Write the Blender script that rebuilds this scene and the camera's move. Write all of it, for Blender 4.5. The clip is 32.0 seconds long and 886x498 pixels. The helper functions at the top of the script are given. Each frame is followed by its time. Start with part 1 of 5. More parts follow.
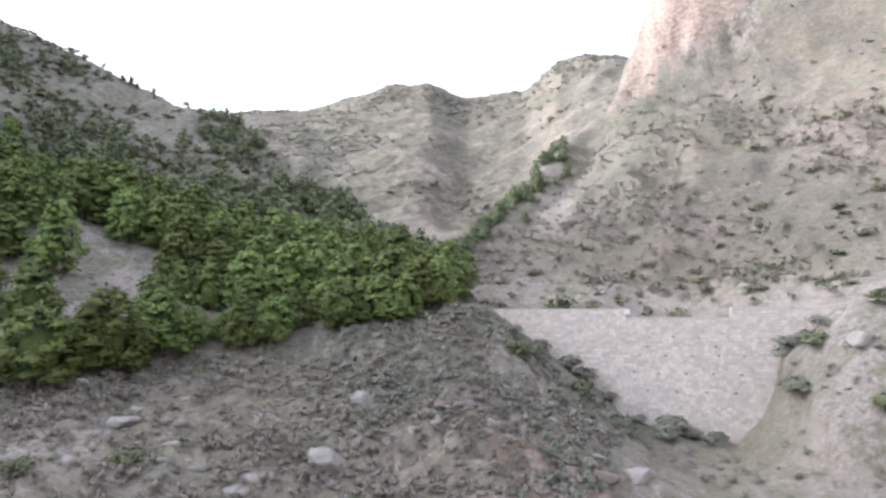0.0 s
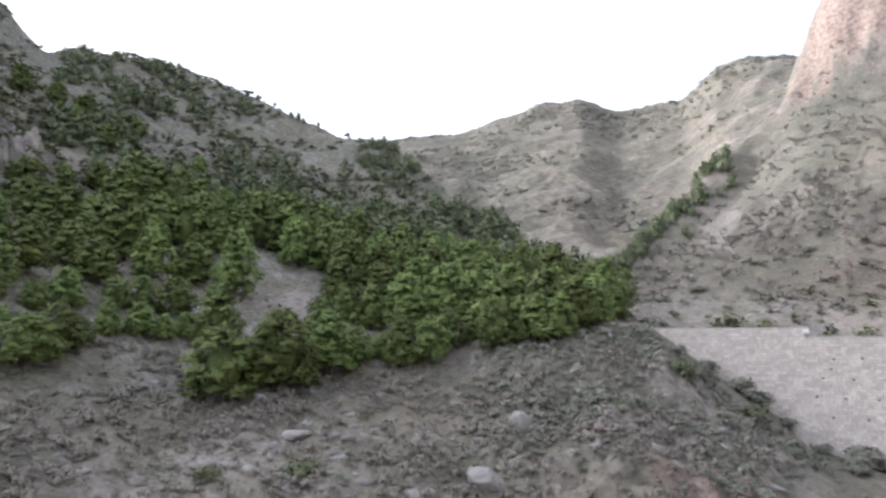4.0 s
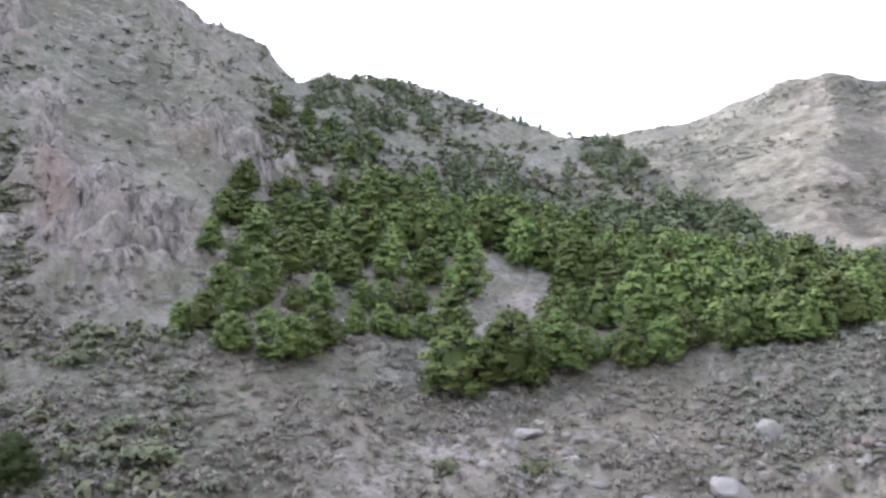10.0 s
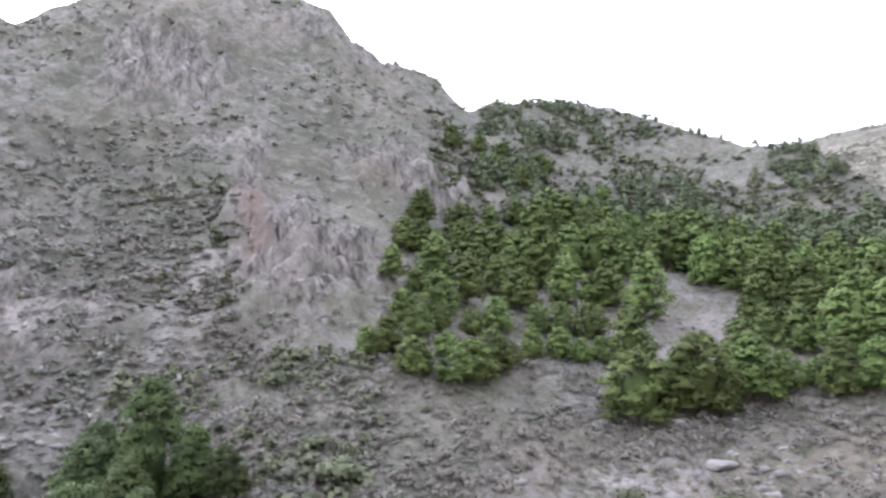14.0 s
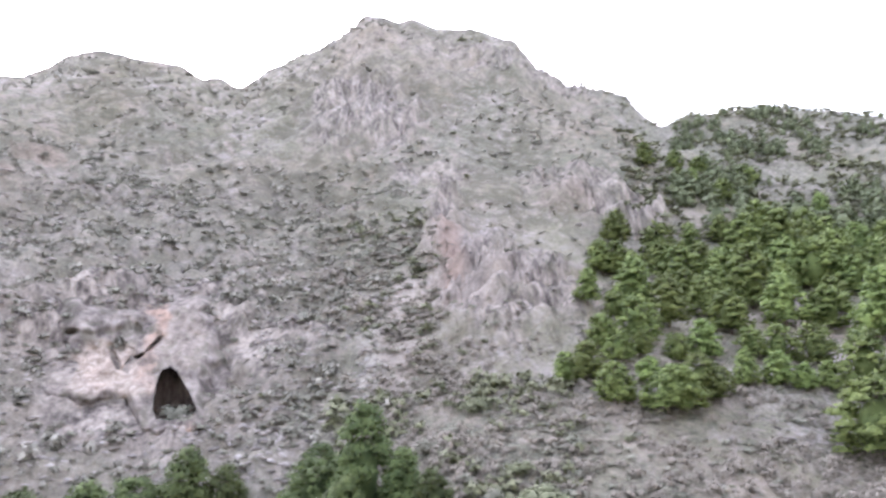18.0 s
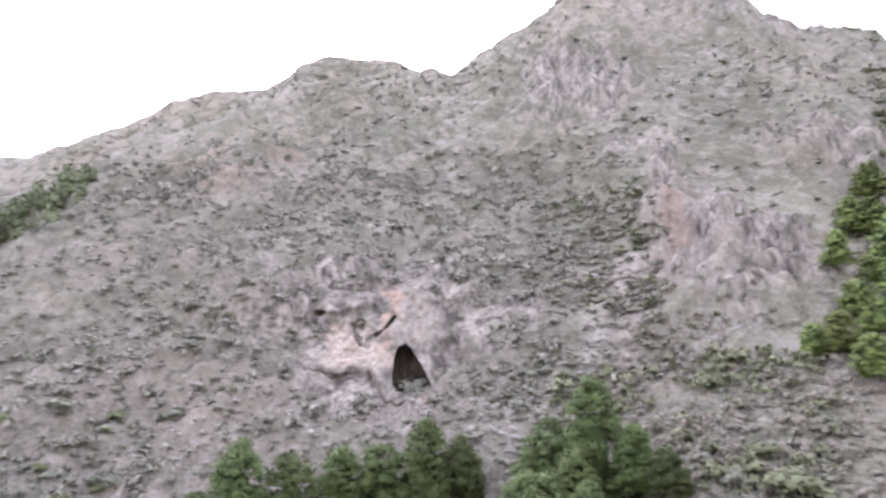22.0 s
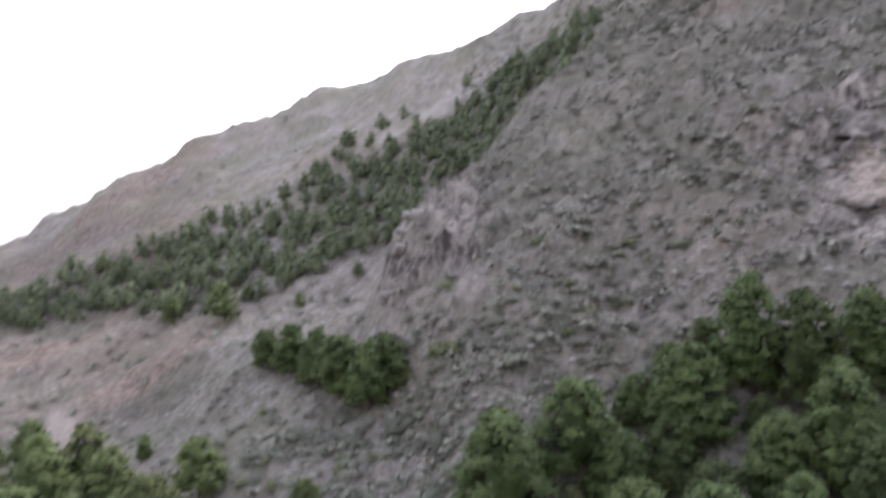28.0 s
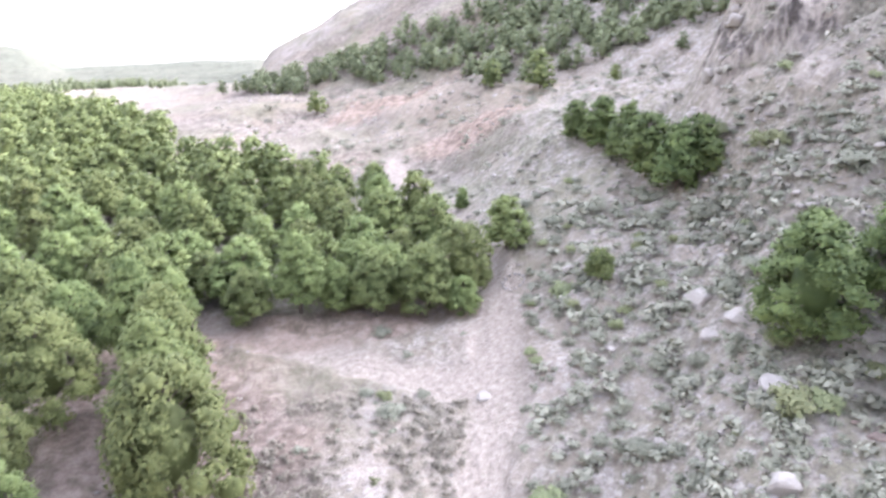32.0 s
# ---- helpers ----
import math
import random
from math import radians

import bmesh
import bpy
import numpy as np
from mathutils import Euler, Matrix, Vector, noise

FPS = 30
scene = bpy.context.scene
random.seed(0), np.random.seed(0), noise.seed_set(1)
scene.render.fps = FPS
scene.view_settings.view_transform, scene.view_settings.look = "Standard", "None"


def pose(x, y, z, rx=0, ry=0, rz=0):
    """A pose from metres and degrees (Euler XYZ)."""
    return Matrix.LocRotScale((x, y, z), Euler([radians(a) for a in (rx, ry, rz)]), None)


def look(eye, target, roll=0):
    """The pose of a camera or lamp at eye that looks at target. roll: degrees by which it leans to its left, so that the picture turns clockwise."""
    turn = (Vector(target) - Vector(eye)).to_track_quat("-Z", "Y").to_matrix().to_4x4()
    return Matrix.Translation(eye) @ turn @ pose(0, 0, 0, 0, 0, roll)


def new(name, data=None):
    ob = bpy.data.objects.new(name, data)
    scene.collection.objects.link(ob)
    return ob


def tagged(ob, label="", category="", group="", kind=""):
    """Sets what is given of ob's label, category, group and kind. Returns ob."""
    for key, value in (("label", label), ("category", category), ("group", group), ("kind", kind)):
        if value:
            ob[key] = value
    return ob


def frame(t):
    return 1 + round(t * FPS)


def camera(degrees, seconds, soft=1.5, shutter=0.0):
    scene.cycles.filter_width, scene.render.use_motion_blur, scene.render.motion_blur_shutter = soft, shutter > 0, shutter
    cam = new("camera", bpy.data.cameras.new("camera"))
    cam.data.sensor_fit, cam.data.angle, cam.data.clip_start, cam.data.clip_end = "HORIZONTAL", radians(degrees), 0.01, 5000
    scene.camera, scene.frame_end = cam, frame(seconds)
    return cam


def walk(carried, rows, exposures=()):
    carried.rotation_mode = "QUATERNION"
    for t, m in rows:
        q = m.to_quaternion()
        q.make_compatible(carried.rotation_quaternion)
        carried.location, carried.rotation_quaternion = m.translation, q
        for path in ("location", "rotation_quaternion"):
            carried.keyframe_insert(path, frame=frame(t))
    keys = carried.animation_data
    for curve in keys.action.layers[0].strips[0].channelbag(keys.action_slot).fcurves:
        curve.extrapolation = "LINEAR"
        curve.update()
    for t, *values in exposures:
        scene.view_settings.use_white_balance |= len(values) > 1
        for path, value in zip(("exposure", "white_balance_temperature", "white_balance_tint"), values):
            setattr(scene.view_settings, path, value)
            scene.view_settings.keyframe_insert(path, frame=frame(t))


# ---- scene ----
EYE_Z = 28.0
cam = camera(64.0, 32.0, soft=2.6, shutter=0.8)
# seconds, pitch, roll, yaw of the hovering camera
TURNS = [
    (0, 5.14, 0.15, -0.00), (0.5, 5.34, 0.16, 1.58), (1, 5.63, 0.18, 3.14), (1.5, 5.74, 0.24, 4.70), (2, 6.60, 0.33, 6.24),
    (2.5, 6.75, 0.37, 7.76), (3, 6.78, 0.43, 9.29), (3.5, 6.78, 0.33, 10.87), (5.5, 6.56, 0.08, 17.12), (6, 6.56, 0.14, 18.65),
    (6.5, 6.61, 0.20, 20.17), (7, 6.61, 0.26, 21.72), (7.5, 6.60, 0.32, 23.29), (8, 6.48, 0.32, 24.86), (8.5, 6.39, 0.22, 26.36),
    (9, 6.32, 0.12, 27.86), (9.5, 6.27, 0.04, 29.35), (10, 6.77, -0.06, 30.65), (10.5, 7.60, -0.16, 32.26), (11, 8.57, -0.20, 33.78),
    (11.5, 8.70, -0.22, 35.36), (12, 8.73, -0.20, 37.01), (12.5, 8.76, -0.16, 38.91), (13, 8.74, -0.12, 40.90), (13.5, 8.67, -0.10, 42.84),
    (14, 8.62, -0.14, 44.73), (14.5, 8.57, -0.15, 46.60), (16.5, 8.94, -0.18, 54.24), (17, 9.11, -0.27, 56.30), (17.5, 10.32, -0.28, 58.39),
    (18, 10.63, -0.26, 60.46), (18.5, 9.41, -0.24, 62.51), (19, 9.14, -0.19, 64.54), (19.5, 9.07, -0.24, 66.57), (20, 9.02, -0.20, 68.61),
    (20.5, 8.95, -0.21, 70.64), (21, 8.87, -0.21, 72.71), (21.5, 8.76, -0.15, 75.06), (22, 8.64, -0.07, 78.20), (22.5, 8.61, -0.06, 81.44),
    (23, 8.05, 0.02, 84.64), (23.5, 6.73, 0.04, 87.93), (24, 4.62, 0.12, 91.22), (24.5, 3.17, 0.18, 94.53), (25, 2.12, 0.24, 97.60),
    (25.5, 1.36, 0.22, 101.08), (27.5, -0.16, 0.01, 114.05), (28, -4.89, 0.05, 117.21), (28.5, -9.70, 0.20, 120.39), (29, -11.69, 0.24, 123.64),
    (29.5, -13.61, 0.22, 126.95), (30, -15.49, 0.23, 130.21), (30.5, -17.34, 0.24, 133.54), (31, -19.25, 0.27, 136.85), (31.5, -21.16, 0.30, 140.11),
    (32, -23.02, 0.24, 142.19),
]

walk(cam, [(t, pose(0, 0, EYE_Z, 90 + p, r, yaw)) for t, p, r, yaw in TURNS],
     exposures=[(0, 1.95, 5950, 14), (2, 1.78, 5950, 14), (3.5, 1.7, 5950, 14), (7, 2.02, 5850, 14), (10, 2.28, 5800, 15), (11, 2.1, 5800, 15), (12, 1.9, 5750, 16), (13, 2.1, 5800, 16), (14, 2.45, 5850, 17), (16.5, 2.95, 5950, 19), (17, 2.98, 5950, 19), (18, 2.92, 5950, 20), (19, 3.0, 5950, 21), (20, 3.05, 6100, 22), (21, 3.0, 6100, 22),
                (24, 2.58, 6050, 21), (25.5, 2.95, 6000, 20), (28, 1.9, 6000, 19), (29, 2.85, 6050, 20), (30, 3.3, 6000, 20), (31, 3.3, 5980, 20), (32, 3.2, 5950, 19)])

# ---- sky and sun ----
world = bpy.data.worlds.new("sky")
scene.world = world
world.use_nodes = True
wn, wl = world.node_tree.nodes, world.node_tree.links
wn.clear()
SUN_AZ, SUN_EL = 80.0, 24.0
sky = wn.new("ShaderNodeTexSky")
sky.sky_type, sky.sun_disc = "NISHITA", False
sky.sun_elevation, sky.sun_rotation = radians(SUN_EL), radians(-SUN_AZ)
sky.air_density, sky.dust_density, sky.ozone_density = 1.0, 3.0, 1.0
coord, sep, lift, comb = (wn.new("ShaderNode" + k) for k in ("TexCoord", "SeparateXYZ", "Math", "CombineXYZ"))
lift.operation, lift.inputs[1].default_value = "MAXIMUM", 0.03
wl.new(coord.outputs["Generated"], sep.inputs[0])
wl.new(sep.outputs[2], lift.inputs[0])
wl.new(sep.outputs[0], comb.inputs[0])
wl.new(sep.outputs[1], comb.inputs[1])
wl.new(lift.outputs[0], comb.inputs[2])
wl.new(comb.outputs[0], sky.inputs[0])
pale = wn.new("ShaderNodeHueSaturation")
pale.inputs["Saturation"].default_value = 0.25
back, out = wn.new("ShaderNodeBackground"), wn.new("ShaderNodeOutputWorld")
back.inputs[1].default_value = 0.15
wl.new(sky.outputs[0], pale.inputs["Color"])
wl.new(pale.outputs[0], back.inputs[0])
wl.new(back.outputs[0], out.inputs[0])
sun = new("sun", bpy.data.lights.new("sun", "SUN"))
sun.data.energy, sun.data.angle, sun.data.color = 0.5, radians(20), (1.0, 0.94, 0.86)
sun.matrix_world = look((0, 0, 0), (math.sin(radians(SUN_AZ)), -math.cos(radians(SUN_AZ)), -math.tan(radians(SUN_EL))))

# ---- the shape of the land ----
# Lines of the land round the hovering camera: bearing (to the left of north), distance, rise in degrees as seen from eye height.
NEAR = [-180, 20, -38, -60, 40, -16, -32, 55, -12.5, -22, 52, -13.6, -10, 46, -13.2, -4, 42, -14, 10, 42, -14, 31, 42, -12.3, 50, 40, -11.5,
        60, 38, -13, 70, 34, -20, 82, 32, -27, 95, 30, -33, 112, 28, -38, 126, 30, -41.3, 138, 30, -42.2, 150, 32, -40.5, 162, 33, -39.7, 175, 30, -41]
FOOT = [-180, 45, -20, -60, 68, -2, -32, 77, 0.4, -20, 77, -9.3, -4, 77, 0.4, 0, 77, 0.2, 8, 70, -1.5, 17, 64, -3.2, 25, 59, -4.5, 31, 57, -5.5, 38, 56, -4, 44, 56, -2,
        50, 58, 0, 55, 56, -1, 60, 55, -3, 67, 50, -9, 75, 47, -14, 82, 46, -17, 95, 42, -22, 104, 40, -27, 112, 38, -27.5, 117, 46, -22, 121, 58, -17.3,
        130, 66, -15.5, 136, 70, -17.8, 142, 82, -17.7, 150, 110, -13.6, 156, 130, -11.5, 165, 130, -12, 175, 130, -12]
MID = [-180, 90, 8, -60, 95, 5, -32, 112, 1.8, -15, 115, 1.8, -4, 112, 2.2, 0, 105, 2.2, 10, 95, 3.2, 17, 95, 3.5, 31, 90, 4, 43, 88, 6, 50, 90, 9.5, 60, 90, 10.5,
       67, 95, 11, 82, 100, 10.5, 95, 105, 12, 104, 108, 11.4, 106, 106, 10.7, 110.4, 100, 6.5, 114.6, 88, 0.7, 118, 80, -2.2, 121.3, 75, -4.6,
       123, 70, -11.5, 130, 85, -11.6, 136, 92, -11.6, 142, 110, -11.5, 150, 140, -10.8, 156, 180, -10.2, 165, 200, -10.9, 175, 200, -10.9]
UPPER = [-180, 140, 20, -60, 180, 16, -32, 190, 18, -27, 190, 17, -21, 190, 16.2, -15, 190, 15.3, -10, 172, 10, -4, 145, 5.3, 0, 125, 3.4, 10, 125, 6, 17, 135, 8.5,
         31, 135, 11, 43, 130, 13.5, 50, 130, 16.5, 60, 138, 19, 67, 140, 19.5, 82, 145, 18, 95, 145, 16.6, 104, 145, 13, 107, 128, 9, 110, 125, 5,
         114.6, 115, 0, 121.5, 105, -6, 124, 100, -9, 130, 110, -8.7, 136, 115, -9.6, 142, 135, -9, 150, 170, -8.9, 156, 220, -9.4, 165, 280, -9.6, 175, 280, -9.6]
CREST_A = [-180, 200, 30, -60, 215, 30, -32, 215, 29, -22, 215, 29, -18.5, 212, 27.15, -17, 213, 23.28, -15.5, 213, 20.18, -13.6, 205, 15.16, -10, 190, 14.26, -5.3,
           170, 9.02, -2.1, 150, 4.34, 2, 140, 3.57, 6, 145, 7.08, 8.4, 155, 9.02, 11.1, 165, 10.85, 14.3, 178, 13.53, 17.3, 190, 14.6, 22, 196, 15.69, 25.5, 200,
           17.13, 29.3, 200, 18.15, 33, 200, 20.03, 38.4, 195, 20.37, 42.8, 190, 19.79, 45.7, 188, 23.06, 49.7, 188, 23.62]
CREST_B = [52.2, 190, 24.77, 54.2, 192, 27.08, 60.4, 195, 28.05, 62.9, 195, 28.63, 67.7, 192, 29.29, 69.2, 192, 27.77, 73.5, 194, 25.6, 77.3, 196, 22.63, 80.8, 197,
           23.71, 81.6, 197, 24.03, 86, 196, 23.88, 90, 194, 23, 92, 193, 21.25, 95.2, 190, 20.28, 98.8, 190, 19.23, 102.2, 195, 17.48, 106.3, 203, 15.13, 113.8,
           222, 11.67, 118.7, 234, 10.76, 125.4, 250, 8.06, 133.2, 262, 3.94, 136, 266, 3.32]
CREST_C = [141.8, 280, 0.8, 147.2, 300, -2.8, 149.2, 308, -3.91, 153, 325, -5.91, 155.5, 340, -7.09, 158, 360, -10.79, 165, 420, -8.9, 175, 420, -8.43]
DIP = [-180, 260, 25, -60, 300, 22, -20, 290, 20, -14, 280, 13, -8, 260, 8, -2, 230, 4.5, 2, 215, 3.5, 8, 230, 5, 17, 260, 9, 32, 270, 13, 60, 270, 18, 90, 270, 15, 110, 280, 8,
       130, 320, 2, 145, 360, -4, 155, 420, -9, 165, 560, -8.6, 175, 560, -8.2]
FAR = [-180, 500, 20, -60, 520, 21, -15, 540, 19.41, -11.9, 570, 20.14, -9.4, 590, 19.8, -6.8, 620, 17.77, -1.7, 650, 17.21, 1.1, 650, 18.48, 4.8, 640, 17.96,
           10.3, 620, 16.23, 16.5, 600, 15.56, 24, 560, 13, 60, 450, 12, 110, 460, 5, 150, 700, -8.2, 157, 850, -7.7, 169.8, 900, -7.56, 172, 900, -6.15, 174, 900,
           -5.72]
DAM_AZ, DAM_U = -16.5, 75.0      # bearing of the dam's middle and its distance
DAM_N = (-math.sin(math.radians(DAM_AZ)), math.cos(math.radians(DAM_AZ)))


def line_of(flat):
    """A line round the whole place: the unseen side behind the camera starts past the last bearing given."""
    a = np.array(flat, float).reshape(-1, 3)
    a[0, 0] = -140.0
    ends = [(side, *a[-1, 1:]) for side in (-180.0, -168.0, 180.0)]
    return np.vstack([ends[:2], a, ends[2:]])


LAND = [line_of(k) for k in (NEAR, FOOT, MID, UPPER, CREST_A + CREST_B + CREST_C, DIP, FAR)]


def lattice(ix, iy, seed):
    h = (ix.astype(np.int64) * 374761393 + iy.astype(np.int64) * 668265263 + seed * 974634777) & 0xFFFFFFFF
    h = ((h ^ (h >> 13)) * 1274126177) & 0xFFFFFFFF
    return ((h ^ (h >> 16)) & 0xFFFF) / 32767.5 - 1.0


def rough(x, y, size, seed):
    """Smooth random values from -1 to 1, with features of that size in metres."""
    x, y = np.asarray(x, float) / size, np.asarray(y, float) / size
    ix, iy = np.floor(x), np.floor(y)
    fx, fy = x - ix, y - iy
    fx, fy = fx * fx * fx * (fx * (6 * fx - 15) + 10), fy * fy * fy * (fy * (6 * fy - 15) + 10)
    a, b = lattice(ix, iy, seed), lattice(ix + 1, iy, seed)
    c, d = lattice(ix, iy + 1, seed), lattice(ix + 1, iy + 1, seed)
    return (a * (1 - fx) + b * fx) * (1 - fy) + (c * (1 - fx) + d * fx) * fy


def rough_sum(x, y, size, seed, octaves=4):
    total, amp = 0, 1.0
    for k in range(octaves):
        total = total + amp * rough(x * (0.8 + 0.05 * k) - y * 0.6, x * 0.6 + y * 0.8, size / 2.03 ** k, seed + k)
        amp *= 0.5
    return total


def smooth_between(v, a, b):
    t = np.clip((v - a) / (b - a), 0, 1)
    return t * t * (3 - 2 * t)


def bearing(x, y):
    return np.degrees(np.arctan2(-x, y))


def bare_land(x, y):
    """The land without its relief: straight between the lines, eased at the breaks."""
    r, az = np.hypot(x, y), bearing(x, y)
    rs = [np.zeros_like(r)]
    zs = [np.full_like(r, -27.0)]
    for k in LAND:
        d = np.interp(az, k[:, 0], k[:, 1])
        rs.append(d)
        zs.append(d * np.tan(np.radians(np.interp(az, k[:, 0], k[:, 2]))))
    rs.append(np.full_like(r, 4300.0))
    zs.append(np.interp(az, [-180, 140, 152, 180], [-100, -300, -730, -730]))
    z = zs[-1].copy()
    for i in range(len(rs) - 1):
        inside = (r >= rs[i]) & (r < rs[i + 1])
        f = (r - rs[i]) / np.maximum(rs[i + 1] - rs[i], 0.1)
        z = np.where(inside, zs[i] + f * (zs[i + 1] - zs[i]), z)
    return z


def dam_uv(x, y):
    return x * DAM_N[0] + y * DAM_N[1], x * DAM_N[1] - y * DAM_N[0]


CAVE_AZ, CAVE_R = 80.9, 68.6


# cross-section of the gully at the dam
GORGE_V = [-60, -16.8, -13.8, -10, -5.1, -2.9, -0.8, 2.7, 7, 9.6, 10.8, 11.5, 14.4, 16.4, 60]
GORGE_Z = [4, 0.9, -1.7, -4.6, -7.6, -10.4, -11.2, -12.1, -12.3, -10, -7.4, -4.2, -1.6, 0.4, 4]


def land(x, y, fine=True, hollow=True):
    """Height of the ground at x, y above the valley floor's datum."""
    x, y = np.asarray(x, float), np.asarray(y, float)
    r, az = np.hypot(x, y), bearing(x, y)
    # the lines wander a little, so that nothing runs dead straight
    soft = np.clip(r * 0.02, 0.3, 2.5)
    z = (bare_land(x, y) * 2 + bare_land(x + soft, y) + bare_land(x - soft, y) + bare_land(x, y + soft) + bare_land(x, y - soft)) / 6
    # gully at the dam and the filled basin behind it
    u, v = dam_uv(x, y)
    gorge = np.interp(v + 0.8 * rough(x, y, 3, 23) * smooth_between(75 - u, 1, 4), GORGE_V, GORGE_Z) - (DAM_U - u) * 0.06
    low = smooth_between(u, 52, 66) * (1 - smooth_between(u, 76.2, 77.6)) * (1 - smooth_between(np.abs(v - 2), 24, 34))
    z = z * (1 - low) + gorge * low
    filled = smooth_between(u, 76.2, 77.6) * (1 - smooth_between(u, 88, 104)) * (1 - smooth_between(np.abs(v), 20, 30))
    z = z * (1 - filled) + (-1.0 + 0.02 * np.abs(v - 3) ** 1.35) * filled
    tame = 1 - np.maximum(0.85 * filled, 0.6 * low * smooth_between(u, 66, 72))
    steep = rock_mask(x, y)
    track = track_mask(x, y)
    tame = tame * (1 - 0.85 * track) * (1 - 0.95 * blob(x, y, 84, 70, 12, 11))
    tame = tame * (1 - 0.75 * smooth_between(az, 150, 158) * smooth_between(r, 110, 160))
    size = np.clip(r / 60.0, 0.5, 6.0)
    z = z + tame * 1.1 * smooth_between(r, 20, 60) * rough_sum(x, y, 17, 11, 3) * np.clip(r / 90, 0.5, 3) * (1 - 0.7 * smooth_between(r, 225, 300) * (1 - smooth_between(az, 120, 140)))
    if fine:
        z = z + tame * (0.28 + 0.55 * steep) * rough_sum(x, y, 4.3, 31, 4) * size ** 0.6
        crag = np.abs(rough_sum(x * 0.9 + 0.35 * z, y * 0.9 - 0.2 * z, 5.5, 51, 3))
        z = z + tame * steep * (0.7 - crag) * 1.5 * size ** 0.7
        # ribs that run down the crags
        fall = np.radians(az) * np.clip(r, 30, 220)
        ribs = 0.55 - np.abs(rough_sum(fall + 0.8 * rough(x, y, 6, 65), r * 0.22, 4.2, 61, 3))
        crags = np.maximum.reduce([blob(x, y, 55.3, 80, 10, 18), 0.8 * blob(x, y, 60.4, 98, 4, 16), 0.9 * blob(x, y, 67, 148, 16, 18), 0.75 * blob(x, y, 54, 176, 26, 10), blob(x, y, 47.5, 118, 15, 10), 0.5 * blob(x, y, 120, 74, 5, 9), 0.6 * blob(x, y, 96, 120, 14, 14)])
        z = z + tame * (0.9 * steep + 3.0 * crags) * ribs * size ** 0.6
        # shallow ribs and runnels down the cave slope
        slope = smooth_between(az, 60, 70) * (1 - smooth_between(az, 114, 121)) * smooth_between(r, 50, 62) * (1 - smooth_between(r, 165, 190))
        z = z + tame * slope * 1.5 * (0.45 - np.abs(rough_sum(fall + 2.0 * rough(x, y, 16, 97), r * 0.3, 11, 95, 3))) * size ** 0.5
        # ledges of the cliff over the dam
        bluff = blob(x, y, -20.5, 206, 26, 14)
        z = z + tame * bluff * (1.6 * rough_sum(x + 0.5 * z, y - 0.4 * z, 7.0, 67, 4) + 0.5 * np.sin(z * 1.15 + 2.0 * rough(x, y, 9, 69)))
        # broken blocks of the stony slopes
        stony = (0.4 + 0.6 * crags + 0.4 * (1 - smooth_between(az, 12, 24)) + 0.6 * smooth_between(az, 60, 72) * (1 - smooth_between(az, 128, 136))) * smooth_between(r, 36, 48) * (1 - smooth_between(r, 110, 190)) * smooth_between(az, -40, -34)
        blocks = 0.5 - np.abs(rough_sum(x, y, 2.6, 81, 2)) + 0.5 * (0.4 - np.abs(rough(x, y, 1.1, 85)))
        z = z + tame * stony * (0.5 + 0.4 * rough(x, y, 9, 87)) * blocks * 1.25
    # gullies of the far mountains
    z = z + smooth_between(r, 230, 330) * (1 - smooth_between(az, 120, 150)) * 3.4 * (0.5 - np.abs(rough_sum(np.radians(az) * 520 + 0.3 * r, r * 0.2, 95, 71, 5)))
    z = z + smooth_between(r, 230, 330) * (1 - smooth_between(az, 120, 150)) * 1.2 * rough_sum(x, y, 30, 74, 5)
    if hollow:
        cx, cy = spot(CAVE_AZ, CAVE_R)
        a = math.radians(CAVE_AZ)
        across, along = (x - cx) * math.cos(a) + (y - cy) * math.sin(a), -(x - cx) * math.sin(a) + (y - cy) * math.cos(a)
        z = z - 6.0 * (1 - smooth_between(np.hypot((across - 0.6) / 4.4, along / 4.8), 0.85, 1.05))
    z = z - 0.35 * track
    return z + EYE_Z


def spot(az, r):
    return -r * np.sin(np.radians(az)), r * np.cos(np.radians(az))


def blob(x, y, az, r, wide, deep, turn=0.0):
    """1 at the middle of an oval patch at that bearing and distance, 0 outside."""
    cx, cy = spot(az, r)
    a = np.radians(az + turn)
    dx, dy = x - cx, y - cy
    across, along = dx * np.cos(a) + dy * np.sin(a), -dx * np.sin(a) + dy * np.cos(a)
    q = np.hypot(across / wide, along / deep) + 0.25 * rough(x, y, max(2.0, 0.3 * min(wide, deep)), 77)
    return 1 - smooth_between(q, 0.6, 1.1)


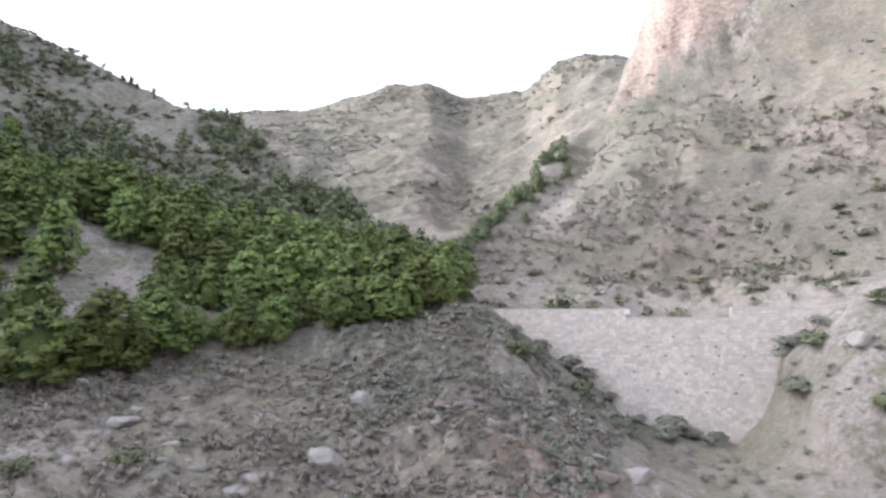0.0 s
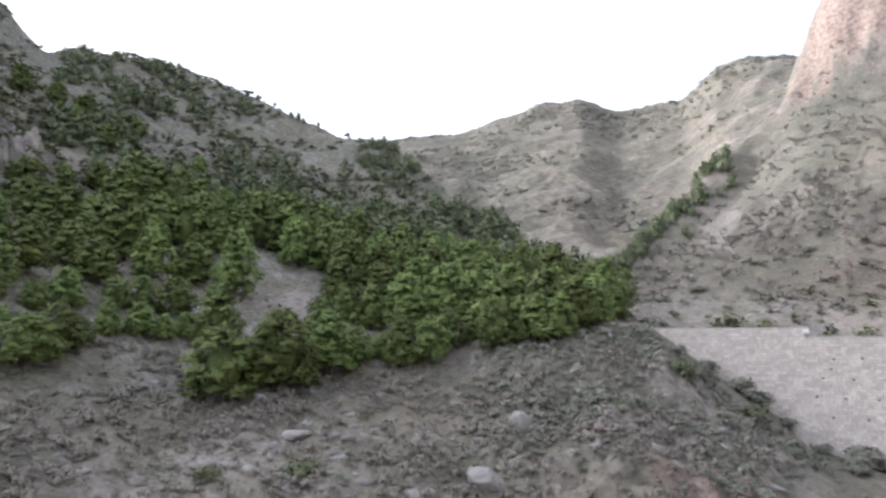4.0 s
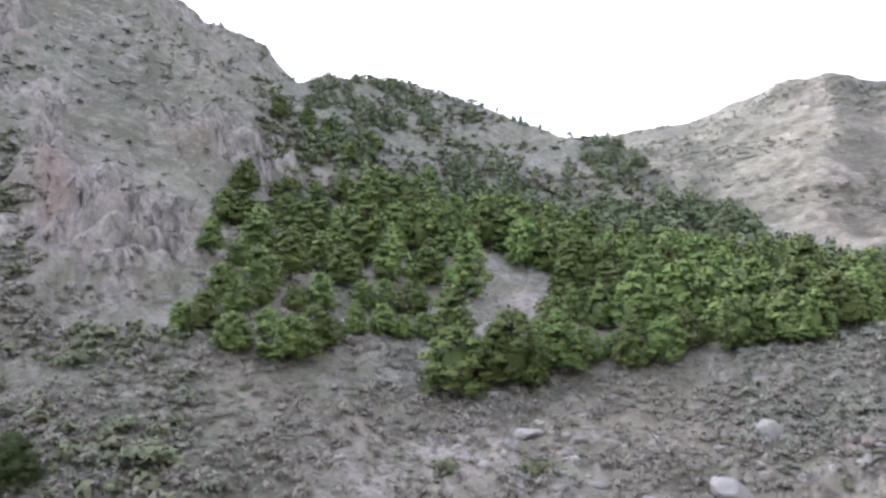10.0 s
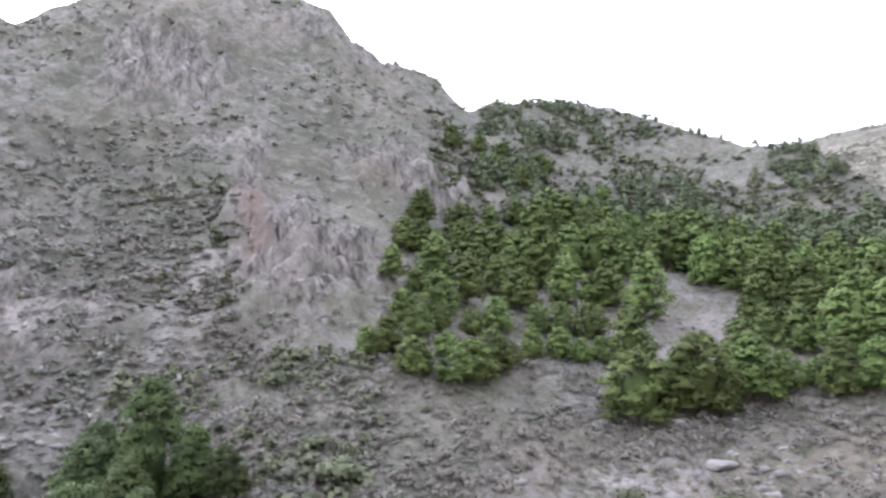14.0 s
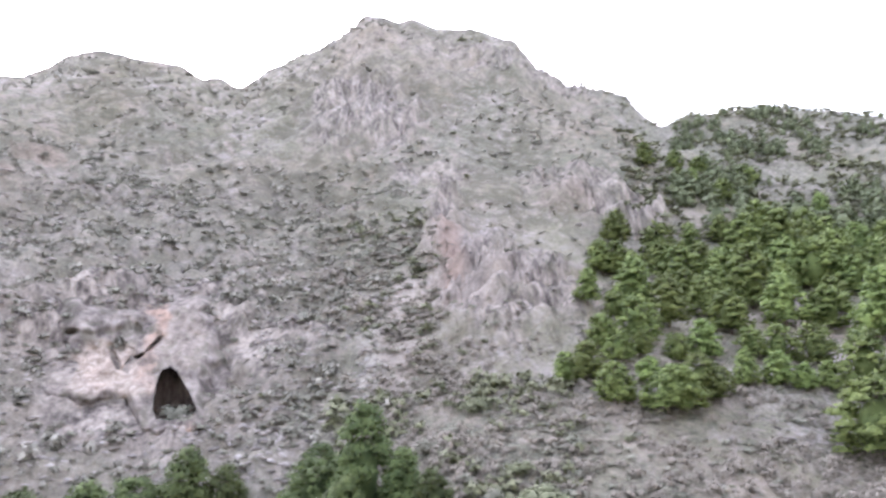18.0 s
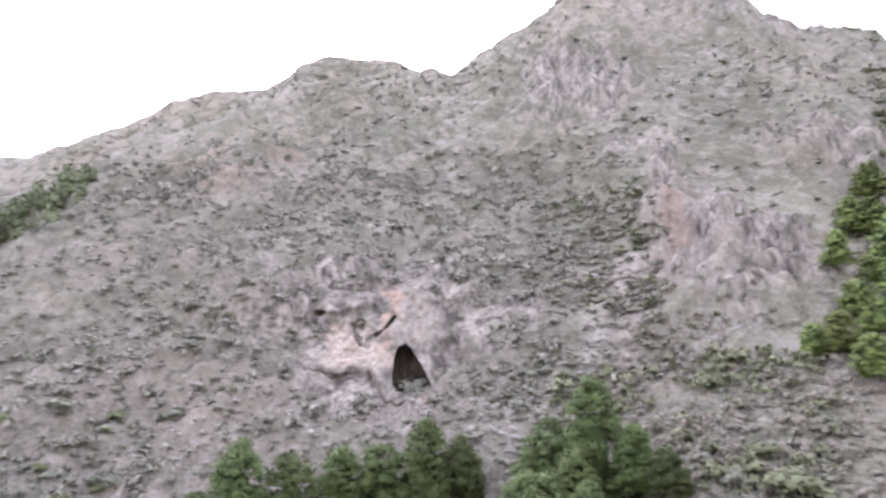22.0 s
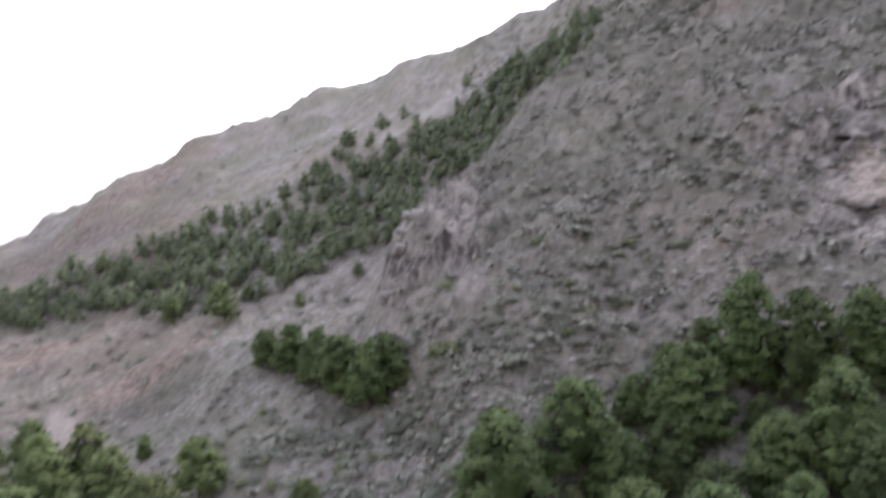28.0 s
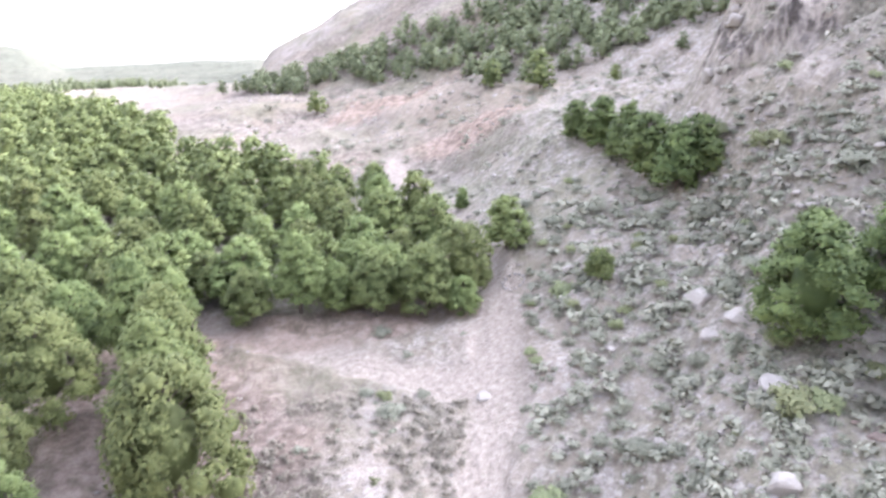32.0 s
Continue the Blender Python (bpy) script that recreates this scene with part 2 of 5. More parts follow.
def rock_mask(x, y):
    """Where bare rock stands out of the slope."""
    r, az = np.hypot(x, y), bearing(x, y)
    m = blob(x, y, 55.3, 80, 9, 17)                     # crag beside the pine wood
    m = np.maximum(m, 0.9 * blob(x, y, 60.4, 96, 3.5, 14))
    m = np.maximum(m, 0.8 * blob(x, y, 61, 122, 9, 5))
    m = np.maximum(m, blob(x, y, 82, 74, 16, 16))       # cave wall
    m = np.maximum(m, 0.9 * blob(x, y, 67, 148, 15, 17)) # cliffs under the summit
    m = np.maximum(m, 0.7 * blob(x, y, 54, 176, 24, 9))
    m = np.maximum(m, 0.35 * blob(x, y, 64, 176, 34, 16))
    m = np.maximum(m, blob(x, y, 118, 80, 9, 16))       # edge of the rocky spur
    m = np.maximum(m, 0.85 * blob(x, y, 47.5, 118, 15, 9))
    m = np.maximum(m, 0.55 * blob(x, y, -20.5, 205, 24, 15))   # cliff over the dam
    m = np.maximum(m, 0.8 * blob(x, y, -6, 55, 10, 12)) # outcrop in front of the dam
    m = np.maximum(m, 0.3 * smooth_between(az, 66, 78) * (1 - smooth_between(az, 116, 122)) * smooth_between(r, 46, 56) * (1 - smooth_between(r, 105, 150)))
    return np.clip(m, 0, 1)


TRACK = [(-12, -15, 1.3), (-19.7, -22.3, 1.4), (-24.4, -26.6, 1.5), (-31.5, -34, 1.6), (-36.9, -42.3, 1.5), (-43.7, -54.7, 1.3), (-45.5, -63.3, 1.2), (-53, -80, 1.2)]
SPUR_TRACK = [(-26, -31, 1.6), (-21.2, -39.7, 1.5), (-17.3, -47.7, 1.3), (-13, -54, 1.2)]


def near_way(x, y, way):
    best = np.full(np.shape(x), 9e9)
    for (ax, ay, aw), (bx, by, bw) in zip(way, way[1:]):
        f = np.clip(((x - ax) * (bx - ax) + (y - ay) * (by - ay)) / ((bx - ax) ** 2 + (by - ay) ** 2), 0, 1)
        best = np.minimum(best, np.hypot(x - ax - f * (bx - ax), y - ay - f * (by - ay)) - (aw + f * (bw - aw)))
    return best


def track_mask(x, y):
    d = np.minimum(near_way(x, y, TRACK), near_way(x, y, SPUR_TRACK)) + 0.5 * rough(x, y, 1.7, 91)
    return 1 - smooth_between(d, -0.3, 0.7)



# ---- materials ----
def material(name):
    m = bpy.data.materials.new(name)
    m.use_nodes = True
    n, k = m.node_tree.nodes, m.node_tree.links
    return m, n, k, n["Principled BSDF"]


def noise_node(n, k, vec, scale, detail=6.0, rough_=0.6, distort=0.0):
    t = n.new("ShaderNodeTexNoise")
    t.inputs["Scale"].default_value, t.inputs["Detail"].default_value = scale, detail
    t.inputs["Roughness"].default_value, t.inputs["Distortion"].default_value = rough_, distort
    if vec is not None:
        k.new(vec, t.inputs["Vector"])
    return t.outputs["Fac"]


def ramp_node(n, k, fac, *stops):
    r = n.new("ShaderNodeValToRGB")
    e = r.color_ramp.elements
    while len(e) < len(stops):
        e.new(0.5)
    for el, (p, c) in zip(e, stops):
        el.position, el.color = p, (*c, 1) if len(c) == 3 else c
    k.new(fac, r.inputs[0])
    return r.outputs[0]


def grey(v):
    return (v, v, v)


def mix_node(n, k, fac, a, b, kind="MIX"):
    m = n.new("ShaderNodeMix")
    m.data_type, m.blend_type = "RGBA", kind
    for value, slot in ((fac, m.inputs[0]), (a, m.inputs[6]), (b, m.inputs[7])):
        if isinstance(value, (int, float)):
            slot.default_value = value
        elif isinstance(value, tuple):
            slot.default_value = (*value, 1)
        else:
            k.new(value, slot)
    return m.outputs[2]


def math_node(n, k, op, a, b=None):
    m = n.new("ShaderNodeMath")
    m.operation, m.use_clamp = op, True
    for value, slot in ((a, m.inputs[0]), (b, m.inputs[1])):
        if isinstance(value, (int, float)):
            slot.default_value = value
        elif value is not None:
            k.new(value, slot)
    return m.outputs[0]


def bump_node(n, k, bsdf, height, strength, distance):
    b = n.new("ShaderNodeBump")
    b.inputs["Strength"].default_value, b.inputs["Distance"].default_value = strength, distance
    k.new(height, b.inputs["Height"])
    k.new(b.outputs[0], bsdf.inputs["Normal"])


def attribute(n, name):
    a = n.new("ShaderNodeAttribute")
    a.attribute_name = name
    return a.outputs["Fac"]


def ground_material():
    m, n, k, bsdf = material("hillside")
    pos = n.new("ShaderNodeNewGeometry").outputs["Position"]
    big, mid = noise_node(n, k, pos, 0.035, 5), noise_node(n, k, pos, 0.2, 6, 0.65)
    small, tiny = noise_node(n, k, pos, 0.95, 7, 0.72), noise_node(n, k, pos, 2.6, 5, 0.66)
    soil = ramp_node(n, k, mid, (0.38, (0.225, 0.188, 0.166)), (0.5, (0.31, 0.264, 0.237)), (0.62, (0.395, 0.342, 0.312)))
    stone = ramp_node(n, k, tiny, (0.36, (0.25, 0.226, 0.217)), (0.5, (0.39, 0.357, 0.342)), (0.63, (0.55, 0.512, 0.488)))
    grass = ramp_node(n, k, tiny, (0.36, (0.15, 0.146, 0.108)), (0.5, (0.24, 0.23, 0.173)), (0.66, (0.34, 0.318, 0.245)))
    red = ramp_node(n, k, small, (0.38, (0.22, 0.15, 0.125)), (0.5, (0.34, 0.25, 0.21)), (0.62, (0.45, 0.355, 0.31)))
    sand = ramp_node(n, k, tiny, (0.36, (0.3, 0.255, 0.225)), (0.64, (0.46, 0.405, 0.365)))
    # loose stones over soil, in patches
    stones = ramp_node(n, k, math_node(n, k, "ADD", math_node(n, k, "MULTIPLY", small, 0.85), math_node(n, k, "MULTIPLY", tiny, 0.15)), (0.45, grey(0.0)), (0.55, grey(1.0)))
    base = mix_node(n, k, math_node(n, k, "MULTIPLY", stones, 0.85), soil, stone)
    tufts = ramp_node(n, k, math_node(n, k, "ADD", math_node(n, k, "MULTIPLY", mid, 0.4), math_node(n, k, "MULTIPLY", small, 0.6)), (0.46, grey(1.0)), (0.55, grey(0.0)))
    cover = math_node(n, k, "MULTIPLY", tufts, math_node(n, k, "ADD", attribute(n, "green"), math_node(n, k, "MULTIPLY", big, 0.5)))
    base = mix_node(n, k, cover, base, grass)
    earth = ramp_node(n, k, small, (0.38, (0.115, 0.092, 0.08)), (0.52, (0.18, 0.147, 0.13)), (0.64, (0.28, 0.237, 0.215)))
    base = mix_node(n, k, math_node(n, k, "MULTIPLY", attribute(n, "earth"), 0.8), base, earth)
    tan = ramp_node(n, k, math_node(n, k, "ADD", math_node(n, k, "MULTIPLY", big, 0.7), math_node(n, k, "MULTIPLY", small, 0.3)), (0.47, grey(0.0)), (0.6, grey(0.55)))
    base = mix_node(n, k, tan, base, (0.35, 0.285, 0.225))
    moss = ramp_node(n, k, math_node(n, k, "ADD", math_node(n, k, "MULTIPLY", noise_node(n, k, pos, 0.06, 4, 0.6, 0.5), 0.65), math_node(n, k, "MULTIPLY", tiny, 0.35)), (0.48, grey(0.0)), (0.58, grey(0.5)))
    base = mix_node(n, k, moss, base, (0.225, 0.225, 0.155))
    # scrub that is too close-set to stand out bush by bush
    leafy = ramp_node(n, k, tiny, (0.36, (0.11, 0.112, 0.085)), (0.5, (0.17, 0.17, 0.135)), (0.66, (0.255, 0.25, 0.2)))
    clumps = ramp_node(n, k, math_node(n, k, "ADD", math_node(n, k, "MULTIPLY", mid, 0.3), math_node(n, k, "MULTIPLY", noise_node(n, k, pos, 0.55, 5, 0.65, 0.3), 0.7)), (0.44, grey(1.0)), (0.56, grey(0.28)))
    base = mix_node(n, k, math_node(n, k, "MULTIPLY", clumps, attribute(n, "shrub")), base, leafy)
    grove = ramp_node(n, k, mid, (0.4, (0.065, 0.072, 0.055)), (0.6, (0.125, 0.128, 0.1)))
    base = mix_node(n, k, attribute(n, "grove"), base, grove)
    rubble = ramp_node(n, k, tiny, (0.36, (0.4, 0.368, 0.338)), (0.64, (0.6, 0.556, 0.515)))
    base = mix_node(n, k, attribute(n, "scree"), base, rubble)
    # the distant slopes: bushes in drifts, and pale outcrops between them
    drifts = noise_node(n, k, pos, 0.045, 4, 0.6)
    specks = math_node(n, k, "ADD", math_node(n, k, "MULTIPLY", noise_node(n, k, pos, 0.33, 5, 0.75), 0.65), math_node(n, k, "MULTIPLY", drifts, 0.35))
    bushy = ramp_node(n, k, specks, (0.44, grey(0.9)), (0.53, grey(0.0)))
    ledges = ramp_node(n, k, math_node(n, k, "ADD", math_node(n, k, "MULTIPLY", noise_node(n, k, pos, 0.16, 7, 0.75, 0.4), 0.7), math_node(n, k, "MULTIPLY", drifts, 0.3)), (0.54, grey(0.0)), (0.6, grey(0.7)))
    base = mix_node(n, k, math_node(n, k, "MULTIPLY", ledges, attribute(n, "far")), base, (0.36, 0.305, 0.275))
    base = mix_node(n, k, math_node(n, k, "MULTIPLY", bushy, attribute(n, "far")), base, (0.12, 0.114, 0.086))
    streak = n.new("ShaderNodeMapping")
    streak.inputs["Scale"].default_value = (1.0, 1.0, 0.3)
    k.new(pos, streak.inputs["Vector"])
    rock_tone = noise_node(n, k, streak.outputs[0], 0.42, 8, 0.66, 0.15)
    rock_tone = math_node(n, k, "ADD", math_node(n, k, "MULTIPLY", rock_tone, 0.55), math_node(n, k, "MULTIPLY", noise_node(n, k, streak.outputs[0], 1.5, 6, 0.68, 0.2), 0.45))
    # The darkest stop paints the shade of deep clefts into the rock colour.
    rock = ramp_node(n, k, rock_tone, (0.41, (0.065, 0.056, 0.053)), (0.46, (0.19, 0.168, 0.157)), (0.52, (0.36, 0.318, 0.288)), (0.59, (0.54, 0.478, 0.43)))
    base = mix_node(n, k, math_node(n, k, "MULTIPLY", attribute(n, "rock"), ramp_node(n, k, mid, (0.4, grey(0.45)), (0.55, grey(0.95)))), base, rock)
    base = mix_node(n, k, math_node(n, k, "MULTIPLY", attribute(n, "track"), ramp_node(n, k, small, (0.36, grey(0.55)), (0.5, grey(1.0)))), base, sand)
    base = mix_node(n, k, math_node(n, k, "MULTIPLY", attribute(n, "red"), ramp_node(n, k, small, (0.4, grey(0.5)), (0.56, grey(0.95)))), base, red)
    k.new(base, bsdf.inputs["Base Color"])
    bsdf.inputs["Roughness"].default_value = 0.95
    bsdf.inputs["Specular IOR Level"].default_value = 0.15
    height = math_node(n, k, "ADD", math_node(n, k, "MULTIPLY", small, 0.6), math_node(n, k, "MULTIPLY", tiny, 0.4))
    bump_node(n, k, bsdf, height, 1.0, 0.6)
    return m


def cave_material():
    m, n, k, bsdf = material("cave_limestone")
    pos = n.new("ShaderNodeNewGeometry").outputs["Position"]
    streak = n.new("ShaderNodeMapping")
    streak.inputs["Scale"].default_value = (1.0, 1.0, 0.35)
    k.new(pos, streak.inputs["Vector"])
    rock_tone, tiny = noise_node(n, k, streak.outputs[0], 0.7, 6, 0.6, 0.1), noise_node(n, k, pos, 1.4, 7, 0.75)
    rock = ramp_node(n, k, rock_tone, (0.36, (0.1, 0.086, 0.08)), (0.5, (0.25, 0.22, 0.203)), (0.64, (0.39, 0.35, 0.322)))
    rock = mix_node(n, k, ramp_node(n, k, noise_node(n, k, pos, 0.6, 5, 0.65, 0.3), (0.4, grey(0.7)), (0.5, grey(0.0))), rock, (0.16, 0.155, 0.12))
    pale_rock = ramp_node(n, k, tiny, (0.36, (0.36, 0.295, 0.25)), (0.5, (0.5, 0.425, 0.37)), (0.62, (0.62, 0.545, 0.485)))
    rust = ramp_node(n, k, rock_tone, (0.38, (0.27, 0.17, 0.13)), (0.6, (0.5, 0.36, 0.29)))
    worn = ramp_node(n, k, tiny, (0.38, grey(0.5)), (0.56, grey(1.0)))
    base = mix_node(n, k, math_node(n, k, "MULTIPLY", attribute(n, "pale"), worn), rock, pale_rock)
    base = mix_node(n, k, math_node(n, k, "MULTIPLY", attribute(n, "red"), ramp_node(n, k, rock_tone, (0.4, grey(0.15)), (0.58, grey(0.9)))), base, rust)
    k.new(base, bsdf.inputs["Base Color"])
    bsdf.inputs["Roughness"].default_value = 0.95
    bsdf.inputs["Specular IOR Level"].default_value = 0.15
    bump_node(n, k, bsdf, math_node(n, k, "ADD", math_node(n, k, "MULTIPLY", rock_tone, 0.6), math_node(n, k, "MULTIPLY", tiny, 0.4)), 1.0, 0.7)
    return m


def leaf_material(name, dark, bright, spread=0.35):
    """Needles or leaves: each piece and each plant differs a little."""
    m, n, k, bsdf = material(name)
    geo, info = n.new("ShaderNodeNewGeometry"), n.new("ShaderNodeObjectInfo")
    fine = noise_node(n, k, geo.outputs["Position"], 0.9, 3)
    wide = noise_node(n, k, geo.outputs["Position"], 0.21, 2)
    tone = math_node(n, k, "ADD", math_node(n, k, "MULTIPLY", geo.outputs["Random Per Island"], 0.25), math_node(n, k, "MULTIPLY", fine, 0.35))
    tone = math_node(n, k, "ADD", tone, math_node(n, k, "MULTIPLY", wide, 0.4))
    col = ramp_node(n, k, tone, (0.3, dark), (0.68, bright))
    hue = n.new("ShaderNodeHueSaturation")
    k.new(col, hue.inputs["Color"])
    shift = n.new("ShaderNodeMapRange")
    shift.inputs[3].default_value, shift.inputs[4].default_value = 1 - spread, 1 + spread
    k.new(info.outputs["Random"], shift.inputs[0])
    k.new(shift.outputs[0], hue.inputs["Value"])
    tint = n.new("ShaderNodeMapRange")
    tint.inputs[3].default_value, tint.inputs[4].default_value = 0.49, 0.515
    k.new(math_node(n, k, "FRACT", math_node(n, k, "MULTIPLY", info.outputs["Random"], 0.999)), tint.inputs[0])
    k.new(tint.outputs[0], hue.inputs["Hue"])
    k.new(hue.outputs[0], bsdf.inputs["Base Color"])
    bsdf.inputs["Roughness"].default_value = 0.7
    bsdf.inputs["Specular IOR Level"].default_value = 0.25
    glow, both = n.new("ShaderNodeBsdfTranslucent"), n.new("ShaderNodeMixShader")
    both.inputs[0].default_value = 0.15
    k.new(hue.outputs[0], glow.inputs["Color"])
    k.new(bsdf.outputs[0], both.inputs[1])
    k.new(glow.outputs[0], both.inputs[2])
    k.new(both.outputs[0], n["Material Output"].inputs["Surface"])
    return m


def plain_material(name, low, high, scale, bump=0.3, roughness=0.9, per_piece=0.0):
    m, n, k, bsdf = material(name)
    geo = n.new("ShaderNodeNewGeometry")
    grain = noise_node(n, k, geo.outputs["Position"], scale, 6, 0.65)
    fine = noise_node(n, k, geo.outputs["Position"], scale * 6, 4, 0.6)
    both = math_node(n, k, "ADD", math_node(n, k, "MULTIPLY", grain, 0.65), math_node(n, k, "MULTIPLY", fine, 0.35))
    if per_piece:
        both = math_node(n, k, "ADD", math_node(n, k, "MULTIPLY", both, 1 - per_piece), math_node(n, k, "MULTIPLY", geo.outputs["Random Per Island"], per_piece))
    k.new(ramp_node(n, k, both, (0.25, low), (0.75, high)), bsdf.inputs["Base Color"])
    bsdf.inputs["Roughness"].default_value = roughness
    bsdf.inputs["Specular IOR Level"].default_value = 0.2
    bump_node(n, k, bsdf, both, bump, 0.08)
    return m


GROUND = ground_material()
CAVE_ROCK = cave_material()
NEEDLES = leaf_material("pine_needles", (0.082, 0.116, 0.038), (0.262, 0.32, 0.1), 0.32)
DEEP_NEEDLES = leaf_material("deep_green_pine_needles", (0.055, 0.082, 0.033), (0.17, 0.212, 0.076), 0.3)
# Same pines as NEEDLES; open, hazy valley light is toned into this colour.
OPEN_LIGHT_NEEDLES = leaf_material("open_light_pine_needles", (0.09, 0.118, 0.046), (0.245, 0.286, 0.112), 0.2)
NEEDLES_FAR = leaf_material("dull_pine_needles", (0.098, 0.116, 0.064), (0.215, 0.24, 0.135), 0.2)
SCRUB = leaf_material("scrub_leaves", (0.17, 0.17, 0.13), (0.35, 0.345, 0.275), 0.1)
GREEN_SCRUB = leaf_material("green_scrub_leaves", (0.115, 0.125, 0.072), (0.25, 0.262, 0.155), 0.1)
DRY = leaf_material("dry_scrub", (0.22, 0.2, 0.165), (0.4, 0.365, 0.31), 0.1)
BROWN = leaf_material("brown_scrub", (0.19, 0.17, 0.142), (0.35, 0.315, 0.265), 0.1)
GREY_SCRUB = leaf_material("grey_scrub", (0.18, 0.18, 0.145), (0.36, 0.355, 0.29), 0.1)
STRAW = leaf_material("straw_scrub", (0.25, 0.228, 0.188), (0.38, 0.345, 0.29), 0.1)
ASH = leaf_material("ash_scrub", (0.21, 0.205, 0.17), (0.41, 0.39, 0.335), 0.1)
BED_SCRUB = leaf_material("streambed_leaves", (0.17, 0.175, 0.135), (0.33, 0.335, 0.265), 0.1)
BED_GREEN = leaf_material("streambed_green_leaves", (0.14, 0.16, 0.085), (0.31, 0.33, 0.18), 0.1)
BARK = plain_material("pine_bark", (0.07, 0.055, 0.045), (0.2, 0.165, 0.14), 4, 0.8)
STONE = plain_material("limestone", (0.19, 0.174, 0.165), (0.45, 0.418, 0.395), 2.4, 0.8, 0.9, 0.4)
RED_STONE = plain_material("rusty_limestone", (0.13, 0.105, 0.095), (0.33, 0.265, 0.235), 2.8, 0.8)
MASONRY = plain_material("dam_masonry", (0.52, 0.462, 0.415), (0.84, 0.76, 0.69), 0.9, 0.5, 0.92, 0.3)
MORTAR = plain_material("dam_mortar", (0.3, 0.27, 0.245), (0.48, 0.44, 0.405), 1.5, 0.5)
COPING = plain_material("dam_coping", (0.46, 0.43, 0.4), (0.7, 0.65, 0.6), 1.2, 0.4, 0.9, 0.3)
WHITE = plain_material("white_paint", (0.7, 0.7, 0.7), (0.85, 0.85, 0.84), 3, 0.1, 0.6)
SHADE = plain_material("hole_shade", (0.02, 0.02, 0.02), (0.05, 0.045, 0.04), 3)


def mesh_of(name, verts, faces, mat_, smooth=False, normals=None):
    """A mesh from arrays; foliage brings its own rounded normals."""
    me = bpy.data.meshes.new(name)
    smooth = smooth or normals is not None
    verts, faces = np.asarray(verts, np.float32), np.asarray(faces, np.int32)
    me.vertices.add(len(verts))
    me.vertices.foreach_set("co", verts.ravel())
    me.loops.add(faces.size)
    me.loops.foreach_set("vertex_index", faces.ravel())
    me.polygons.add(len(faces))
    me.polygons.foreach_set("loop_start", np.arange(0, faces.size, faces.shape[1], dtype=np.int32))
    if smooth:
        me.polygons.foreach_set("use_smooth", np.ones(len(faces), bool))
    me.update(calc_edges=True)
    me.materials.append(mat_)
    if normals is not None:
        me.normals_split_custom_set_from_vertices(np.asarray(normals, np.float32))
    return me


def child(name, data, parent, label=""):
    ob = new(name, data)
    ob.parent = parent
    return tagged(ob, label)


def part(name, bm, mat_, parent, label="", smooth=False):
    me = bpy.data.meshes.new(name)
    bm.to_mesh(me)
    bm.free()
    me.materials.append(mat_)
    if smooth:
        me.polygons.foreach_set("use_smooth", np.ones(len(me.polygons), bool))
    return child(name, me, parent, label)

# ---- the ground: one sheet from under the camera to the horizon ----
def build_ground():
    fan = np.concatenate([np.arange(-180, -36, 3.0), np.arange(-36, 180, 0.29)])
    ring = [0.02, 0.8, 1.6, 3.0]
    while ring[-1] < 420:
        ring.append(ring[-1] + max(0.22, min(ring[-1] * 0.0095, 1.0 + ring[-1] * 0.003)) * (3 if ring[-1] < 24 else 1))
    while ring[-1] < 4200:
        ring.append(ring[-1] * (1.007 if ring[-1] < 720 else 1.03 if ring[-1] < 950 else 1.12))
    ring = np.array(ring)
    az, r = np.meshgrid(fan, ring, indexing="ij")
    x, y = spot(az, r)
    x, y = x + 0.7 * (1 - smooth_between(r, 5, 20)), y
    z = land(x, y)
    na, nr = len(fan), len(ring)
    verts = np.stack([x, y, z], -1).reshape(-1, 3)
    i, j = np.meshgrid(np.arange(na), np.arange(nr - 1), indexing="ij")
    i2 = (i + 1) % na
    quads = np.stack([i * nr + j, i * nr + j + 1, i2 * nr + j + 1, i2 * nr + j], -1).reshape(-1, 4)
    me = mesh_of("ground", verts, quads[:, ::-1], GROUND, True)
    px, py = verts[:, 0].astype(float), verts[:, 1].astype(float)
    for name, fn in (("rock", rock_mask), ("green", green_mask), ("red", red_mask), ("track", pale_mask), ("scree", scree_mask), ("earth", earth_mask), ("shrub", shrub_mask), ("grove", grove_mask), ("far", far_mask)):
        me.attributes.new(name, "FLOAT", "POINT").data.foreach_set("value", fn(px, py).astype(np.float32))
    return tagged(new("ground", me), "stony hillsides and valley floor with sparse dry scrub", "ground", kind="structure")


def green_mask(x, y):
    r, az = np.hypot(x, y), bearing(x, y)
    m = 0.3 + 0.3 * rough(x, y, 30, 5)
    m = m + 0.5 * blob(x, y, -20, 178, 50, 8)                     # grassy ledge under the cliff
    m = m + 0.45 * blob(x, y, 3, 74, 16, 10)                      # green bank by the dam
    m = m + 0.35 * smooth_between(az, -8, 4) * (1 - smooth_between(az, 45, 60)) * smooth_between(r, 44, 56) * (1 - smooth_between(r, 70, 80))
    m = m + (0.55 + 0.4 * rough(x, y, 14, 6)) * smooth_between(az, 0, 8) * (1 - smooth_between(az, 48, 56)) * smooth_between(r, 84, 100) * (1 - smooth_between(r, 215, 240))
    m = m + 0.6 * smooth_between(az, 46, 54) * (1 - smooth_between(az, 104, 114)) * smooth_between(r, 92, 118)
    m = m + 0.3 * smooth_between(az, -15, -5) * (1 - smooth_between(az, 10, 20)) * smooth_between(r, 400, 560) * (0.6 + rough(x, y, 60, 8))
    return np.clip(m, 0, 1)


